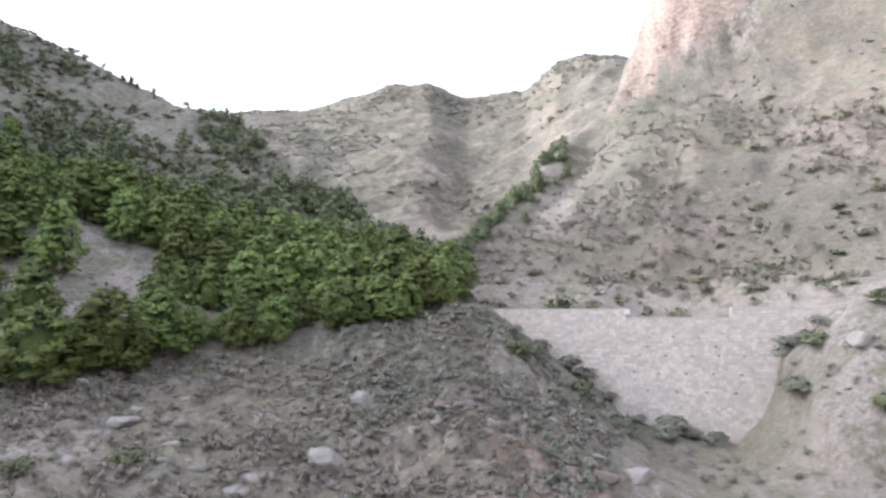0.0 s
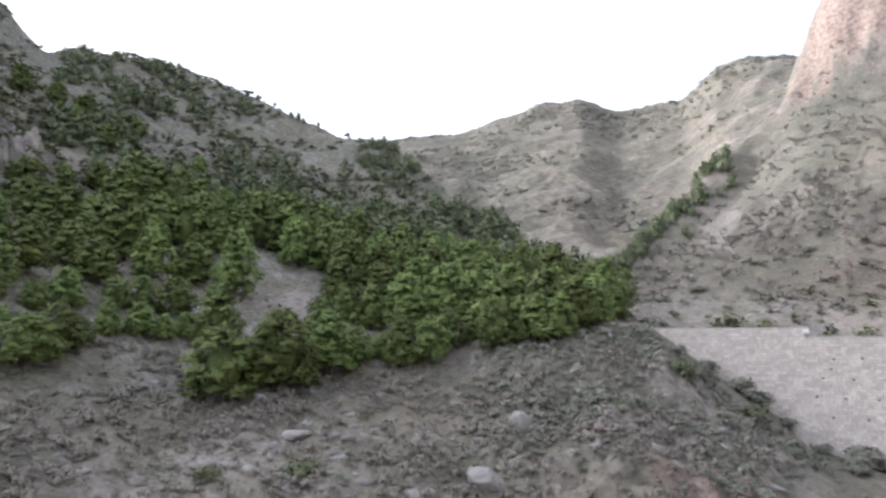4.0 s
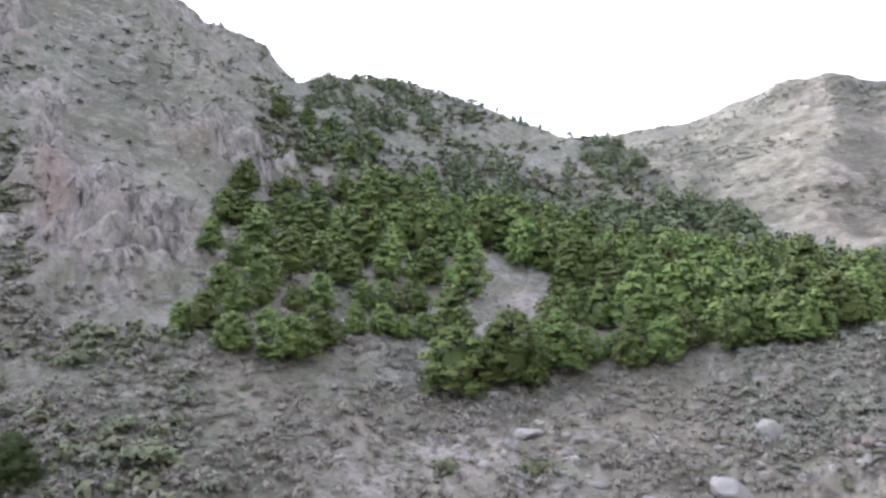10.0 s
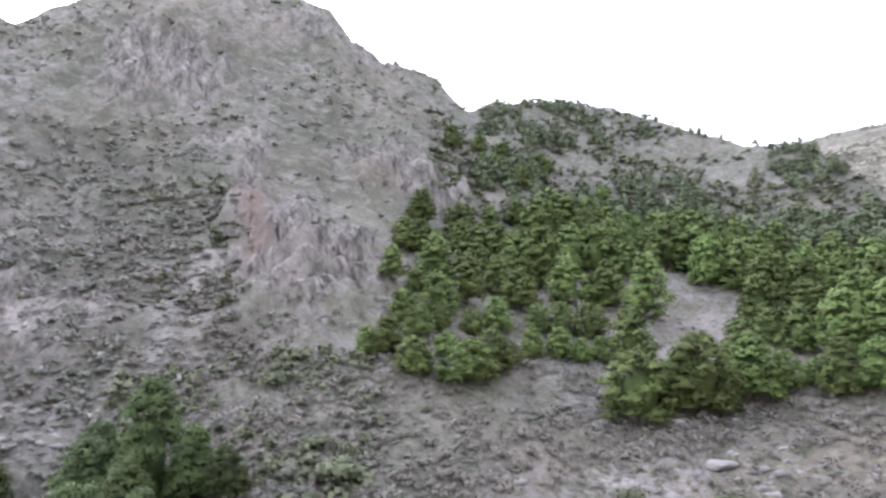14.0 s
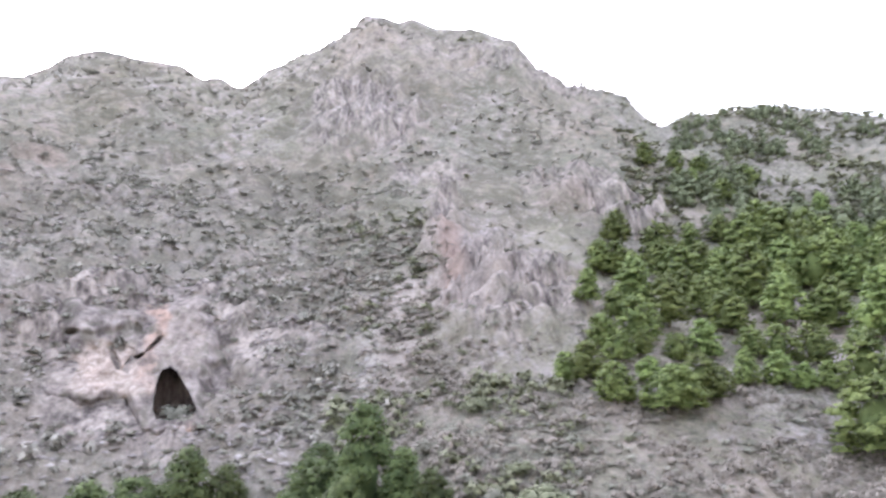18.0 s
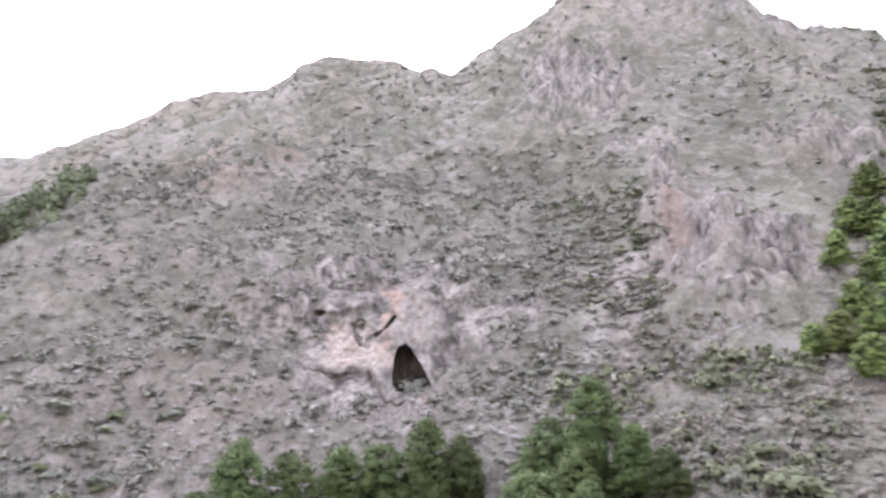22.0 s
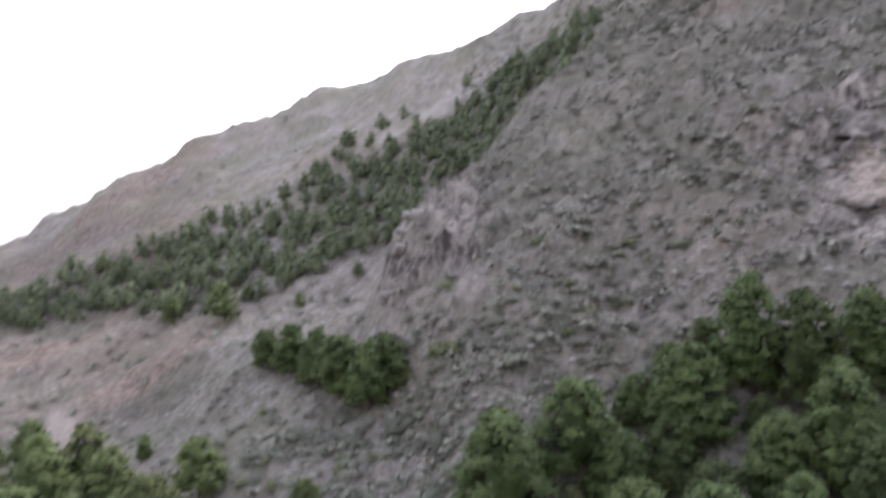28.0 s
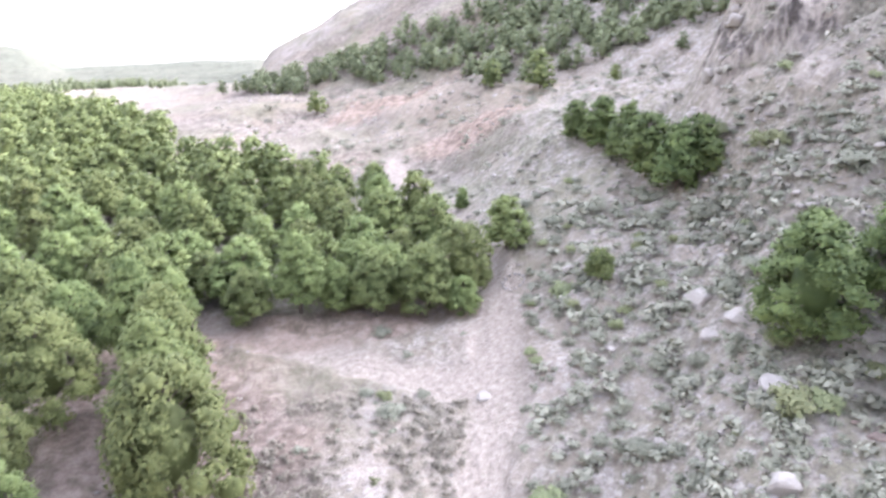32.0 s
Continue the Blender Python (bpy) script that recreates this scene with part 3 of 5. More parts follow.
def shrub_mask(x, y):
    """Close dark scrub of the gullies and of the hill over the pine wood."""
    r, az = np.hypot(x, y), bearing(x, y)
    m = 0.9 * blob(x, y, 65.5, 88, 7, 13)                         # gully beside the crag
    m = np.maximum(m, 0.7 * blob(x, y, 67, 66, 6, 11))
    m = np.maximum(m, 0.95 * blob(x, y, 61, 46, 15, 12))
    m = np.maximum(m, 0.3 * blob(x, y, 112, 46, 22, 14))          # stream bed          # bushy hollow in front of it
    m = np.maximum(m, 0.8 * blob(x, y, 53, 43, 15, 7))
    m = np.maximum(m, 0.6 * blob(x, y, 76, 112, 20, 22))
    m = np.maximum(m, 0.8 * blob(x, y, 60, 134, 38, 20))
    m = np.maximum(m, 0.55 * blob(x, y, 91, 66, 5, 12))           # shady hollow by the cave
    m = np.maximum(m, 0.85 * blob(x, y, 71, 98, 13, 24))
    m = np.maximum(m, (0.6 + 0.35 * rough(x, y, 20, 32)) * smooth_between(az, 43, 48) * (1 - smooth_between(az, 62, 68)) * smooth_between(r, 96, 112) * (1 - smooth_between(r, 165, 180)))
    m = np.maximum(m, (0.75 + 0.3 * rough(x, y, 14, 26)) * smooth_between(az, 0, 7) * (1 - smooth_between(az, 47, 52)) * smooth_between(r, 92, 108))
    m = np.maximum(m, 0.55 * blob(x, y, -4, 60, 14, 14))          # bank by the dam
    m = np.maximum(m, (0.85 + 0.3 * rough(x, y, 18, 28)) * smooth_between(az, 61, 64) * (1 - smooth_between(az, 74, 79)) * smooth_between(r, 52, 60) * (1 - smooth_between(r, 120, 140)))
    m = np.maximum(m, (0.55 + 0.4 * rough(x, y, 18, 27)) * smooth_between(az, 66, 76) * (1 - smooth_between(az, 112, 122)) * smooth_between(r, 44, 52) * (1 - smooth_between(r, 150, 185)))
    m = np.maximum(m, (0.25 + 0.4 * rough(x, y, 14, 28)) * (1 - smooth_between(az, 58, 66)) * smooth_between(r, 30, 36) * (1 - smooth_between(r, 78, 90)))
    m = np.maximum(m, (0.55 + 0.45 * rough(x, y, 20, 29)) * (1 - smooth_between(az, -4, 3)) * smooth_between(r, 106, 120))
    m = np.maximum(m, 0.5 * blob(x, y, 140, 78, 18, 16))          # stony ground beyond the track
    m = np.maximum(m, (0.25 + 0.3 * rough(x, y, 40, 30)) * (1 - smooth_between(az, 20, 30)) * smooth_between(r, 230, 280))   # far mountain
    m = np.maximum(m, 0.85 * smooth_between(az, 150, 158) * smooth_between(r, 320, 380))                                    # groves of the plain
    return np.clip(m * (1 - track_mask(x, y)), 0, 1)


def far_mask(x, y):
    """Mountain slopes up the valley, seen from far off."""
    r, az = np.hypot(x, y), bearing(x, y)
    return np.maximum(smooth_between(r, 215, 270) * (1 - smooth_between(az, 30, 50)), 0.4 * smooth_between(r, 112, 130) * (1 - smooth_between(az, -5, 1))) + 0.85 * smooth_between(r, 92, 112) * (1 - smooth_between(r, 300, 400)) * smooth_between(az, 44, 50) * (1 - smooth_between(az, 112, 120))


def grove_mask(x, y):
    """Orchards and woods of the distant plain and hill."""
    r, az = np.hypot(x, y), bearing(x, y)
    return (0.9 + 0.15 * rough(x, y, 45, 33)) * smooth_between(az, 152, 158) * smooth_between(r, 325, 350)


def scree_mask(x, y):
    m = 0.6 * blob(x, y, 116.8, 168, 9, 5, 25)                  # bare rubble above the far wood
    m = np.maximum(m, 0.5 * blob(x, y, 121.3, 164, 5, 3, 25))
    m = np.maximum(m, 0.55 * blob(x, y, 63.8, 72, 1.8, 13))       # pale stone runs beside the crag
    m = np.maximum(m, 0.5 * blob(x, y, 66, 66, 1.6, 9))
    m = np.maximum(m, 0.4 * blob(x, y, 38, 66, 7, 6))             # rubble gap in the wood
    return np.maximum(m, 0.45 * blob(x, y, 104, 42, 9, 6))


def earth_mask(x, y):
    """Brown earth of the slopes over the dam and of the distant mountain."""
    r, az = np.hypot(x, y), bearing(x, y)
    m = (1.05 + 0.3 * rough(x, y, 25, 15)) * (1 - smooth_between(az, -4, 3)) * smooth_between(r, 108, 124)
    m = np.maximum(m, (1.0 + 0.15 * rough(x, y, 25, 16)) * smooth_between(r, 220, 280) * (1 - smooth_between(az, 20, 40)))
    m = np.maximum(m, 1.2 * blob(x, y, 168, 42, 13, 16))                                       # litter under the valley pines, with the trees' shade darkened into it
    m = np.maximum(m, (0.75 + 0.3 * rough(x, y, 40, 18)) * smooth_between(az, 148, 158) * smooth_between(r, 200, 260))  # tilled plain
    m = np.maximum(m, 0.85 * smooth_between(az, 132, 140) * smooth_between(r, 76, 90) * (1 - smooth_between(r, 240, 280)))
    return np.clip(m, 0, 1)


def pale_mask(x, y):
    """Tracks, scree and bare pale ground."""
    m = track_mask(x, y)
    m = np.maximum(m, 0.6 * (1 - smooth_between(near_way(x, y, TRACK) + 0.8 * rough(x, y, 2.4, 92), 0.6, 2.8)) * smooth_between(bearing(x, y), 120, 126))
    m = np.maximum(m, 0.7 * blob(x, y, 63.8, 70, 2.2, 12))        # pale stone run beside the crag
    m = np.maximum(m, 0.6 * blob(x, y, 58, 78, 5, 10))
    m = np.maximum(m, 0.75 * blob(x, y, 60.3, 90, 2.6, 10))
    m = np.maximum(m, 0.3 * blob(x, y, 165, 225, 14, 50))        # sandy clearing down the valley
    m = np.maximum(m, 0.2 * blob(x, y, 150, 112, 30, 12))        # gravel slope below the far wood
    m = np.maximum(m, 0.6 * blob(x, y, -20, 100, 22, 12))         # silt behind the dam
    m = np.maximum(m, 0.6 * blob(x, y, -9, 165, 5, 30))
    return m


def red_mask(x, y):
    m = 0.8 * blob(x, y, 59.8, 86, 1.8, 9)                        # rusty streaks on the crag
    m = np.maximum(m, 0.7 * blob(x, y, 60.9, 95, 1.3, 9, 15))
    m = np.maximum(m, 0.5 * blob(x, y, 96, 114, 6, 8))
    m = np.maximum(m, 0.45 * blob(x, y, 91, 128, 5, 7))
    m = np.maximum(m, 0.2 * blob(x, y, 50, 112, 6, 5))
    m = np.maximum(m, 1.0 * blob(x, y, -19.2, 205, 19, 11))       # cliff over the dam
    m = np.maximum(m, blob(x, y, -7, 48, 4, 3))
    m = np.maximum(m, blob(x, y, -9.5, 46, 4, 3.5))
    m = np.maximum(m, 0.9 * blob(x, y, 147.5, 126, 11, 6))         # red banks by the far wood
    m = np.maximum(m, 0.85 * blob(x, y, 139.8, 96, 9, 6))
    m = np.maximum(m, 0.6 * blob(x, y, 141, 245, 22, 25))
    m = np.maximum(m, 0.5 * blob(x, y, 98, 135, 7, 12))
    m = np.maximum(m, 0.8 * blob(x, y, 153, 49.5, 13, 3.2))           # bank above the side track
    m = np.maximum(m, 0.4 * blob(x, y, 167, 42, 9, 14))           # needle litter under the pines
    return np.clip(m, 0, 1)


build_ground()


# ---- the masonry dam ----
def dam_point(v, z, u=DAM_U):
    return (u * DAM_N[0] + v * DAM_N[1], u * DAM_N[1] - v * DAM_N[0], z)


NOTCH = (-2.45, 7.45)
CREST_Z = EYE_Z + 0.3
SILL_Z = EYE_Z - 0.62
BATTER = 0.12


def face_u(z):
    """Distance of the leaning downstream face at that height."""
    return DAM_U - (CREST_Z - z) * BATTER


def dam_bed(v):
    return float(np.interp(v, GORGE_V, GORGE_Z)) + EYE_Z


def box_block(bm, v0, v1, z0, z1, u_front0, u_front1, u_back):
    """A block of the dam, its front leaning from u_front0 below to u_front1 above."""
    vs = [bm.verts.new(dam_point(v, z, u)) for v, z, u in ((v0, z0, u_front0), (v1, z0, u_front0), (v1, z1, u_front1), (v0, z1, u_front1),
                                                          (v0, z0, u_back), (v1, z0, u_back), (v1, z1, u_back), (v0, z1, u_back))]
    for f in ((0, 1, 2, 3), (5, 4, 7, 6), (4, 0, 3, 7), (1, 5, 6, 2), (3, 2, 6, 7), (4, 5, 1, 0)):
        bm.faces.new([vs[i] for i in f])


def build_dam():
    dam = tagged(new("dam"), "pale coursed-stone check dam with a spillway notch across the gully", "dam")
    rng = random.Random(5)
    for v0, v1, top in ((-22, NOTCH[0], CREST_Z), (NOTCH[0], NOTCH[1], SILL_Z), (NOTCH[1], 22, CREST_Z)):
        bm = bmesh.new()
        box_block(bm, v0, v1, EYE_Z - 15, top - 0.02, face_u(EYE_Z - 15) + 0.12, face_u(top) + 0.12, 78.6)
        part("core", bm, MORTAR, dam, "mortar joints of the dam wall")
    bm = bmesh.new()
    z, tall = EYE_Z - 13.4, 0.29
    while z < CREST_Z - 0.1:
        high = tall * rng.uniform(0.85, 1.15)
        v = -21 + rng.uniform(0, 0.5)
        while v < 21:
            long = rng.uniform(0.3, 0.7)
            top = SILL_Z if NOTCH[0] < v + long / 2 < NOTCH[1] else CREST_Z
            if z < top - 0.1 and z + high > dam_bed(v + long / 2) - 0.8:
                high_here = min(high, top - z)
                proud = rng.uniform(-0.03, 0.03)
                box_block(bm, v + 0.018, v + long - 0.018, z + 0.015, z + high_here - 0.015, face_u(z) - proud, face_u(z + high_here) - proud, face_u(z) + 0.35)
            v += long
        z += high
    tagged(part("masonry", bm, MASONRY, dam, "coursed pale limestone blocks"), kind="stuff")
    for first, last, count, down in ((-0.5, 6.7, 4, 2.5), (-0.6, 5.6, 2, 3.45), (-1.3, 8.4, 5, 4.3), (-2.1, 7.8, 5, 6.0), (-0.8, 7.3, 4, 7.75)):
        for c in range(count):
            v = first + (last - first) * c / (count - 1) + rng.uniform(-0.15, 0.15)
            z = EYE_Z - down + rng.uniform(-0.06, 0.06)
            if dam_bed(v) + 0.6 < z:
                # a solid near-black plug stands in for the shade inside the hole
                bm = bmesh.new()
                bmesh.ops.create_cone(bm, cap_ends=True, segments=10, radius1=0.1, radius2=0.1, depth=0.3)
                turn = Matrix.Translation(dam_point(v, z, face_u(z) + 0.12)) @ look((0, 0, 0), (DAM_N[0], DAM_N[1], 0))
                bmesh.ops.transform(bm, matrix=turn, verts=bm.verts)
                part("weep_hole", bm, SHADE, dam, "drain hole, its inner shade a near-black plug")
    for a, b, top in ((-19, NOTCH[0], CREST_Z), (NOTCH[0], NOTCH[1], SILL_Z), (NOTCH[1], 19, CREST_Z)):
        count = round((b - a) / 1.3)
        for i in range(count):
            bm = bmesh.new()
            v0, v1 = a + (b - a) * i / count + 0.012, a + (b - a) * (i + 1) / count - 0.012
            lift = rng.uniform(0, 0.03)
            box_block(bm, v0, v1, top, top + 0.1 + lift, face_u(top) - 0.01, face_u(top) - 0.01, 78.7)
            part("coping_stone", bm, COPING, dam)
    gauge = bmesh.new()
    box_block(gauge, -2.9, -2.35, CREST_Z - 0.5, CREST_Z - 0.1, face_u(CREST_Z) - 0.12, face_u(CREST_Z) - 0.12, DAM_U + 0.1)
    bmesh.ops.bevel(gauge, geom=gauge.edges[:], offset=0.03, segments=1, affect="EDGES")
    part("white_box", gauge, WHITE, dam, "small white painted box at the notch")
    return dam


build_dam()


# ---- pines ----
ICO = np.array([(0, 0, 1), (0.9, 0, 0.3), (0.28, 0.86, 0.3), (-0.73, 0.53, 0.3), (-0.73, -0.53, 0.3), (0.28, -0.86, 0.3),
                (0.73, 0.53, -0.4), (-0.28, 0.86, -0.4), (-0.9, 0, -0.4), (-0.28, -0.86, -0.4), (0.73, -0.53, -0.4), (0, 0, -0.7)])
ICO_TRIS = np.array([(0, 1, 2), (0, 2, 3), (0, 3, 4), (0, 4, 5), (0, 5, 1), (1, 6, 2), (2, 7, 3), (3, 8, 4), (4, 9, 5), (5, 10, 1),
                     (2, 6, 7), (3, 7, 8), (4, 8, 9), (5, 9, 10), (1, 10, 6), (11, 7, 6), (11, 8, 7), (11, 9, 8), (11, 10, 9), (11, 6, 10)])
LUMP = np.array([(0, 0, 0.9), (0.8, 0, 0), (0.25, 0.76, 0.1), (-0.65, 0.47, -0.1), (-0.65, -0.47, 0.1), (0.25, -0.76, -0.1)])
LUMP_TRIS = np.array([(0, 1, 2), (0, 2, 3), (0, 3, 4), (0, 4, 5), (0, 5, 1), (1, 5, 3), (1, 3, 2), (5, 4, 3)])


def unit(v):
    return v / (np.linalg.norm(v, axis=1)[:, None] + 1e-6)


def sprays(rng, centres, radii, per, size, stand=0.35, slim=0.42, heart=None, sky=0.3, loose=0.22, whole=0.4):
    """Sprays of needles or leaves over flattened pads: points, triangles and rounded normals. stand: the share that stands out."""
    c, rad = np.repeat(np.array(centres), per, 0), np.repeat(np.array(radii), per, 0)
    total = len(c)
    d = unit(rng.normal(size=(total, 3)))
    d[:, 2] = np.where(rng.random(total) < 0.7, np.abs(d[:, 2]), d[:, 2])
    deep = rng.uniform(0.84, 1.1, total)[:, None]
    p = c + d * deep * np.stack([rad[:, 0], rad[:, 0], rad[:, 1]], 1)
    # most lie like scales on the pad, the rest stand out of it
    up = unit(d + np.array([0, 0, 0.3]) + rng.normal(scale=loose, size=(total, 3)))
    side = unit(np.cross(up, rng.normal(size=(total, 3))))
    along = np.cross(up, side)
    out = np.where(rng.random(total)[:, None] < stand, unit(d + 0.5 * along + np.array([0, 0, 0.4])), along)
    s = size * rng.uniform(0.6, 1.35, total)[:, None]
    v = np.stack([p - side * s * slim, p + side * s * slim, p + out * s], 1)
    far = unit(c - np.array(heart)) if heart is not None else d
    n = unit((1 - whole) * d + whole * far + np.array([0, 0, sky]) + rng.normal(scale=0.15, size=(total, 3)))
    face = np.cross(v[:, 1] - v[:, 0], v[:, 2] - v[:, 0])
    wrong = (face * n).sum(1) < 0
    v[wrong] = v[wrong][:, [1, 0, 2]]
    return v.reshape(-1, 3), np.arange(3 * total).reshape(-1, 3), np.repeat(n, 3, 0)


def lumps(centres, radii, fill=0.8):
    """The dense inside of each pad."""
    c, rad = np.array(centres), np.array(radii)
    v = (LUMP[None] * np.stack([rad[:, 0], rad[:, 0], rad[:, 1]], 1)[:, None] * fill + c[:, None]).reshape(-1, 3)
    f = (LUMP_TRIS[None] + 6 * np.arange(len(c))[:, None, None]).reshape(-1, 3)
    return v, f, np.tile(unit(LUMP), (len(c), 1))


def joined(*pieces):
    """Points and faces, and normals where the pieces bring them, in one set."""
    rows, k = [], 0
    for v, f, *more in pieces:
        rows.append((v, f + k, *more))
        k += len(v)
    return tuple(np.vstack(q) for q in zip(*rows))


def tube(points, radii, sides=6):
    verts, faces = [], []
    for (x, y, z), r in zip(points, radii):
        for i in range(sides):
            a = 2 * math.pi * i / sides
            verts.append((x + r * math.cos(a), y + r * math.sin(a), z))
    for j in range(len(points) - 1):
        for i in range(sides):
            a, b = j * sides + i, j * sides + (i + 1) % sides
            faces.append((a, b, b + sides, a + sides))
    return verts, faces


def pine_data(seed, shape, pads, per, size, slim=0.4, fill=0.78, puff=1.0, foot=0.13):
    """Trunk and crown, as points and faces, of a pine 6 m tall. shape: 0 broad and domed, 1 narrower and pointed."""
    rng = np.random.default_rng(seed)
    h = 6.0
    bend = rng.normal(scale=0.22, size=2)
    heights = np.linspace(-0.5, h * 0.9, 7)
    mids = [(bend[0] * (z / h) ** 2, bend[1] * (z / h) ** 2, z) for z in heights]
    verts, faces = tube(mids, np.linspace(0.15, 0.025, 7))
    centres, radii = [], []
    low = foot + rng.uniform(-0.03, 0.04)
    lop, lop_way = rng.uniform(0.0, 0.22), rng.uniform(0, 6.28)
    for i in range(pads):
        f = ((i + rng.uniform(0.1, 0.9)) / pads) ** 1.15
        a = 2.4 * i + rng.normal(scale=0.35)
        # widest at a third of the height, drawn in to a blunt tip
        wide = (2.55 - 0.5 * shape) * (max(0.0, 1 - f) ** (0.42 + 0.15 * shape)) * (0.7 + 0.3 * min(1.0, f / 0.3))
        wide *= 1 + lop * math.cos(a - lop_way)
        d = wide * rng.uniform(0.66, 1.0)
        rx = rng.uniform(0.5, 0.9) * (1 - 0.2 * f) * puff
        z = h * (low + (0.94 - low) * f) - 0.12 * d + rng.normal(scale=0.1)
        cx, cy = d * math.cos(a) + bend[0] * f, d * math.sin(a) + bend[1] * f
        centres.append((cx, cy, z))
        radii.append((rx, rx * rng.uniform(0.72, 0.98)))
        v2, f2 = tube([(bend[0] * f * f, bend[1] * f * f, z - 0.5), (cx * 0.5, cy * 0.5, z - 0.25), (cx, cy, z)], (0.05, 0.035, 0.012), 3)
        k = len(verts)
        verts += v2
        faces += [tuple(q + k for q in g) for g in f2]
    # the dense heart of the crown, under the pads
    turns, rises = np.meshgrid(np.linspace(0, 2 * math.pi, 12, endpoint=False), np.linspace(-1.35, 1.4, 7), indexing="ij")
    ball = np.stack([np.cos(turns) * np.cos(rises), np.sin(turns) * np.cos(rises), np.sin(rises)], -1).reshape(-1, 3)
    heart = ball * [1.0 - 0.25 * shape, 1.0 - 0.25 * shape, h * (0.74 - low) * 0.5] + [bend[0] * 0.3, bend[1] * 0.3, h * (low + 0.72) * 0.5]
    i, j = (q.ravel() for q in np.meshgrid(np.arange(12), np.arange(6), indexing="ij"))
    quad = np.stack([i * 7 + j, (i + 1) % 12 * 7 + j, (i + 1) % 12 * 7 + j + 1, i * 7 + j + 1], 1)
    core = (heart, np.vstack([quad[:, :3], quad[:, [0, 2, 3]]]), unit(ball + [0, 0, 0.2]))
    crown = joined(core, lumps(centres, radii, fill), sprays(rng, centres, radii, per, size, 0.12, slim, (0, 0, 2.2), 0.22, 0.22, 0.58))
    return (np.array(verts), np.array(faces)), crown


def stem(data):
    """The bare trunk of a pine, without its limbs."""
    verts, faces = tube([(0, 0, -0.5), tuple(data[0][0][18:24].mean(0)), tuple(data[0][0][36:42].mean(0))], (0.15, 0.09, 0.03), 4)
    return np.array(verts), np.array(faces)


def pine_meshes(data, leaves):
    return mesh_of("trunk", *data[0], BARK, True), mesh_of("crown", data[1][0], data[1][1], leaves, normals=data[1][2])


def pine_thing(meshes, label):
    tree = tagged(new("pine_tree"), label, "tree", "pines of the valley")
    child("trunk", meshes[0], tree)
    child("crown", meshes[1], tree)
    return tree


CLOSE_DATA = [pine_data(s, (s % 3) / 2, 72, 110, 0.17, 0.34, 0.9, 0.86) for s in range(6)]
NEAR_DATA = [pine_data(10 + s, (s % 3) / 2, 54, 54, 0.25, 0.36, 0.93, 1.02) for s in range(6)]
CLOSE_PINES, PINES = ([pine_meshes(d, NEEDLES) for d in rows] for rows in (CLOSE_DATA, NEAR_DATA))
CLOSE_DEEP, DEEP = ([pine_meshes(d, DEEP_NEEDLES) for d in rows] for rows in (CLOSE_DATA, NEAR_DATA))
FAN_CLOSE_DATA = [pine_data(50 + s, (s % 3) / 2, 70, 110, 0.17, 0.34, 0.9, 0.84, 0.25) for s in range(5)]
FAN_DATA = [pine_data(56 + s, (s % 3) / 2, 50, 54, 0.25, 0.36, 0.93, 0.92, 0.22) for s in range(5)]
CLOSE_FAN, FAN_PINES = ([pine_meshes(d, OPEN_LIGHT_NEEDLES) for d in rows] for rows in (FAN_CLOSE_DATA, FAN_DATA))
MID_DATA = [pine_data(20 + s, (s % 3) / 2, 42, 30, 0.34, 0.42, 0.94, 1.08) for s in range(6)]
MID_PINES = [pine_meshes(d, NEEDLES) for d in MID_DATA]
COPSE_DATA = [pine_data(30 + s, (s % 3) / 2, 24, 14, 0.5, 0.45, 0.95, 1.15) for s in range(5)]
FAR_DATA = [pine_data(40 + s, (s % 3) / 2, 11, 6, 0.75, 0.45, 0.95, 1.4) for s in range(5)]
PLANTED, THICKET, COPSE, FAN_COPSE = [], [], [], []


def plant(x, y, tall, rng, label):
    """A pine as a thing of its own; those far off or past the count go into the joined thicket."""
    far = math.hypot(x, y)
    tall *= 1.15 if "hillside" in label and tall < 4.5 else 1.0
    PLANTED.append((x, y))
    if (far > 108 and "single" not in label) or (y < -45 and far > 78):
        (FAN_COPSE if y < -45 else THICKET if far > 122 else COPSE).append((x, y, tall))
        return
    k = tall / 6.0
    kinds = CLOSE_PINES if far < 48 else PINES if far < 66 else MID_PINES
    if "cave slope" in label or "stony valley" in label:
        kinds = CLOSE_DEEP if far < 54 else DEEP
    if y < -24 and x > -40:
        kinds = CLOSE_FAN if far < 54 else FAN_PINES
    tree = pine_thing(kinds[rng.randrange(len(kinds))], label)
    wide = k * rng.uniform(0.95, 1.2) * (1.0 if tall < 7 else 0.88) * (1.1 if "stony valley" in label else 1.18 if "hillside" in label else 1.0)
    tree.matrix_world = Matrix.Translation((x, y, float(land(x, y)) - 0.1)) @ Matrix.Rotation(rng.uniform(0, 6.28), 4, "Z") @ Matrix.Diagonal((wide, wide, k, 1))


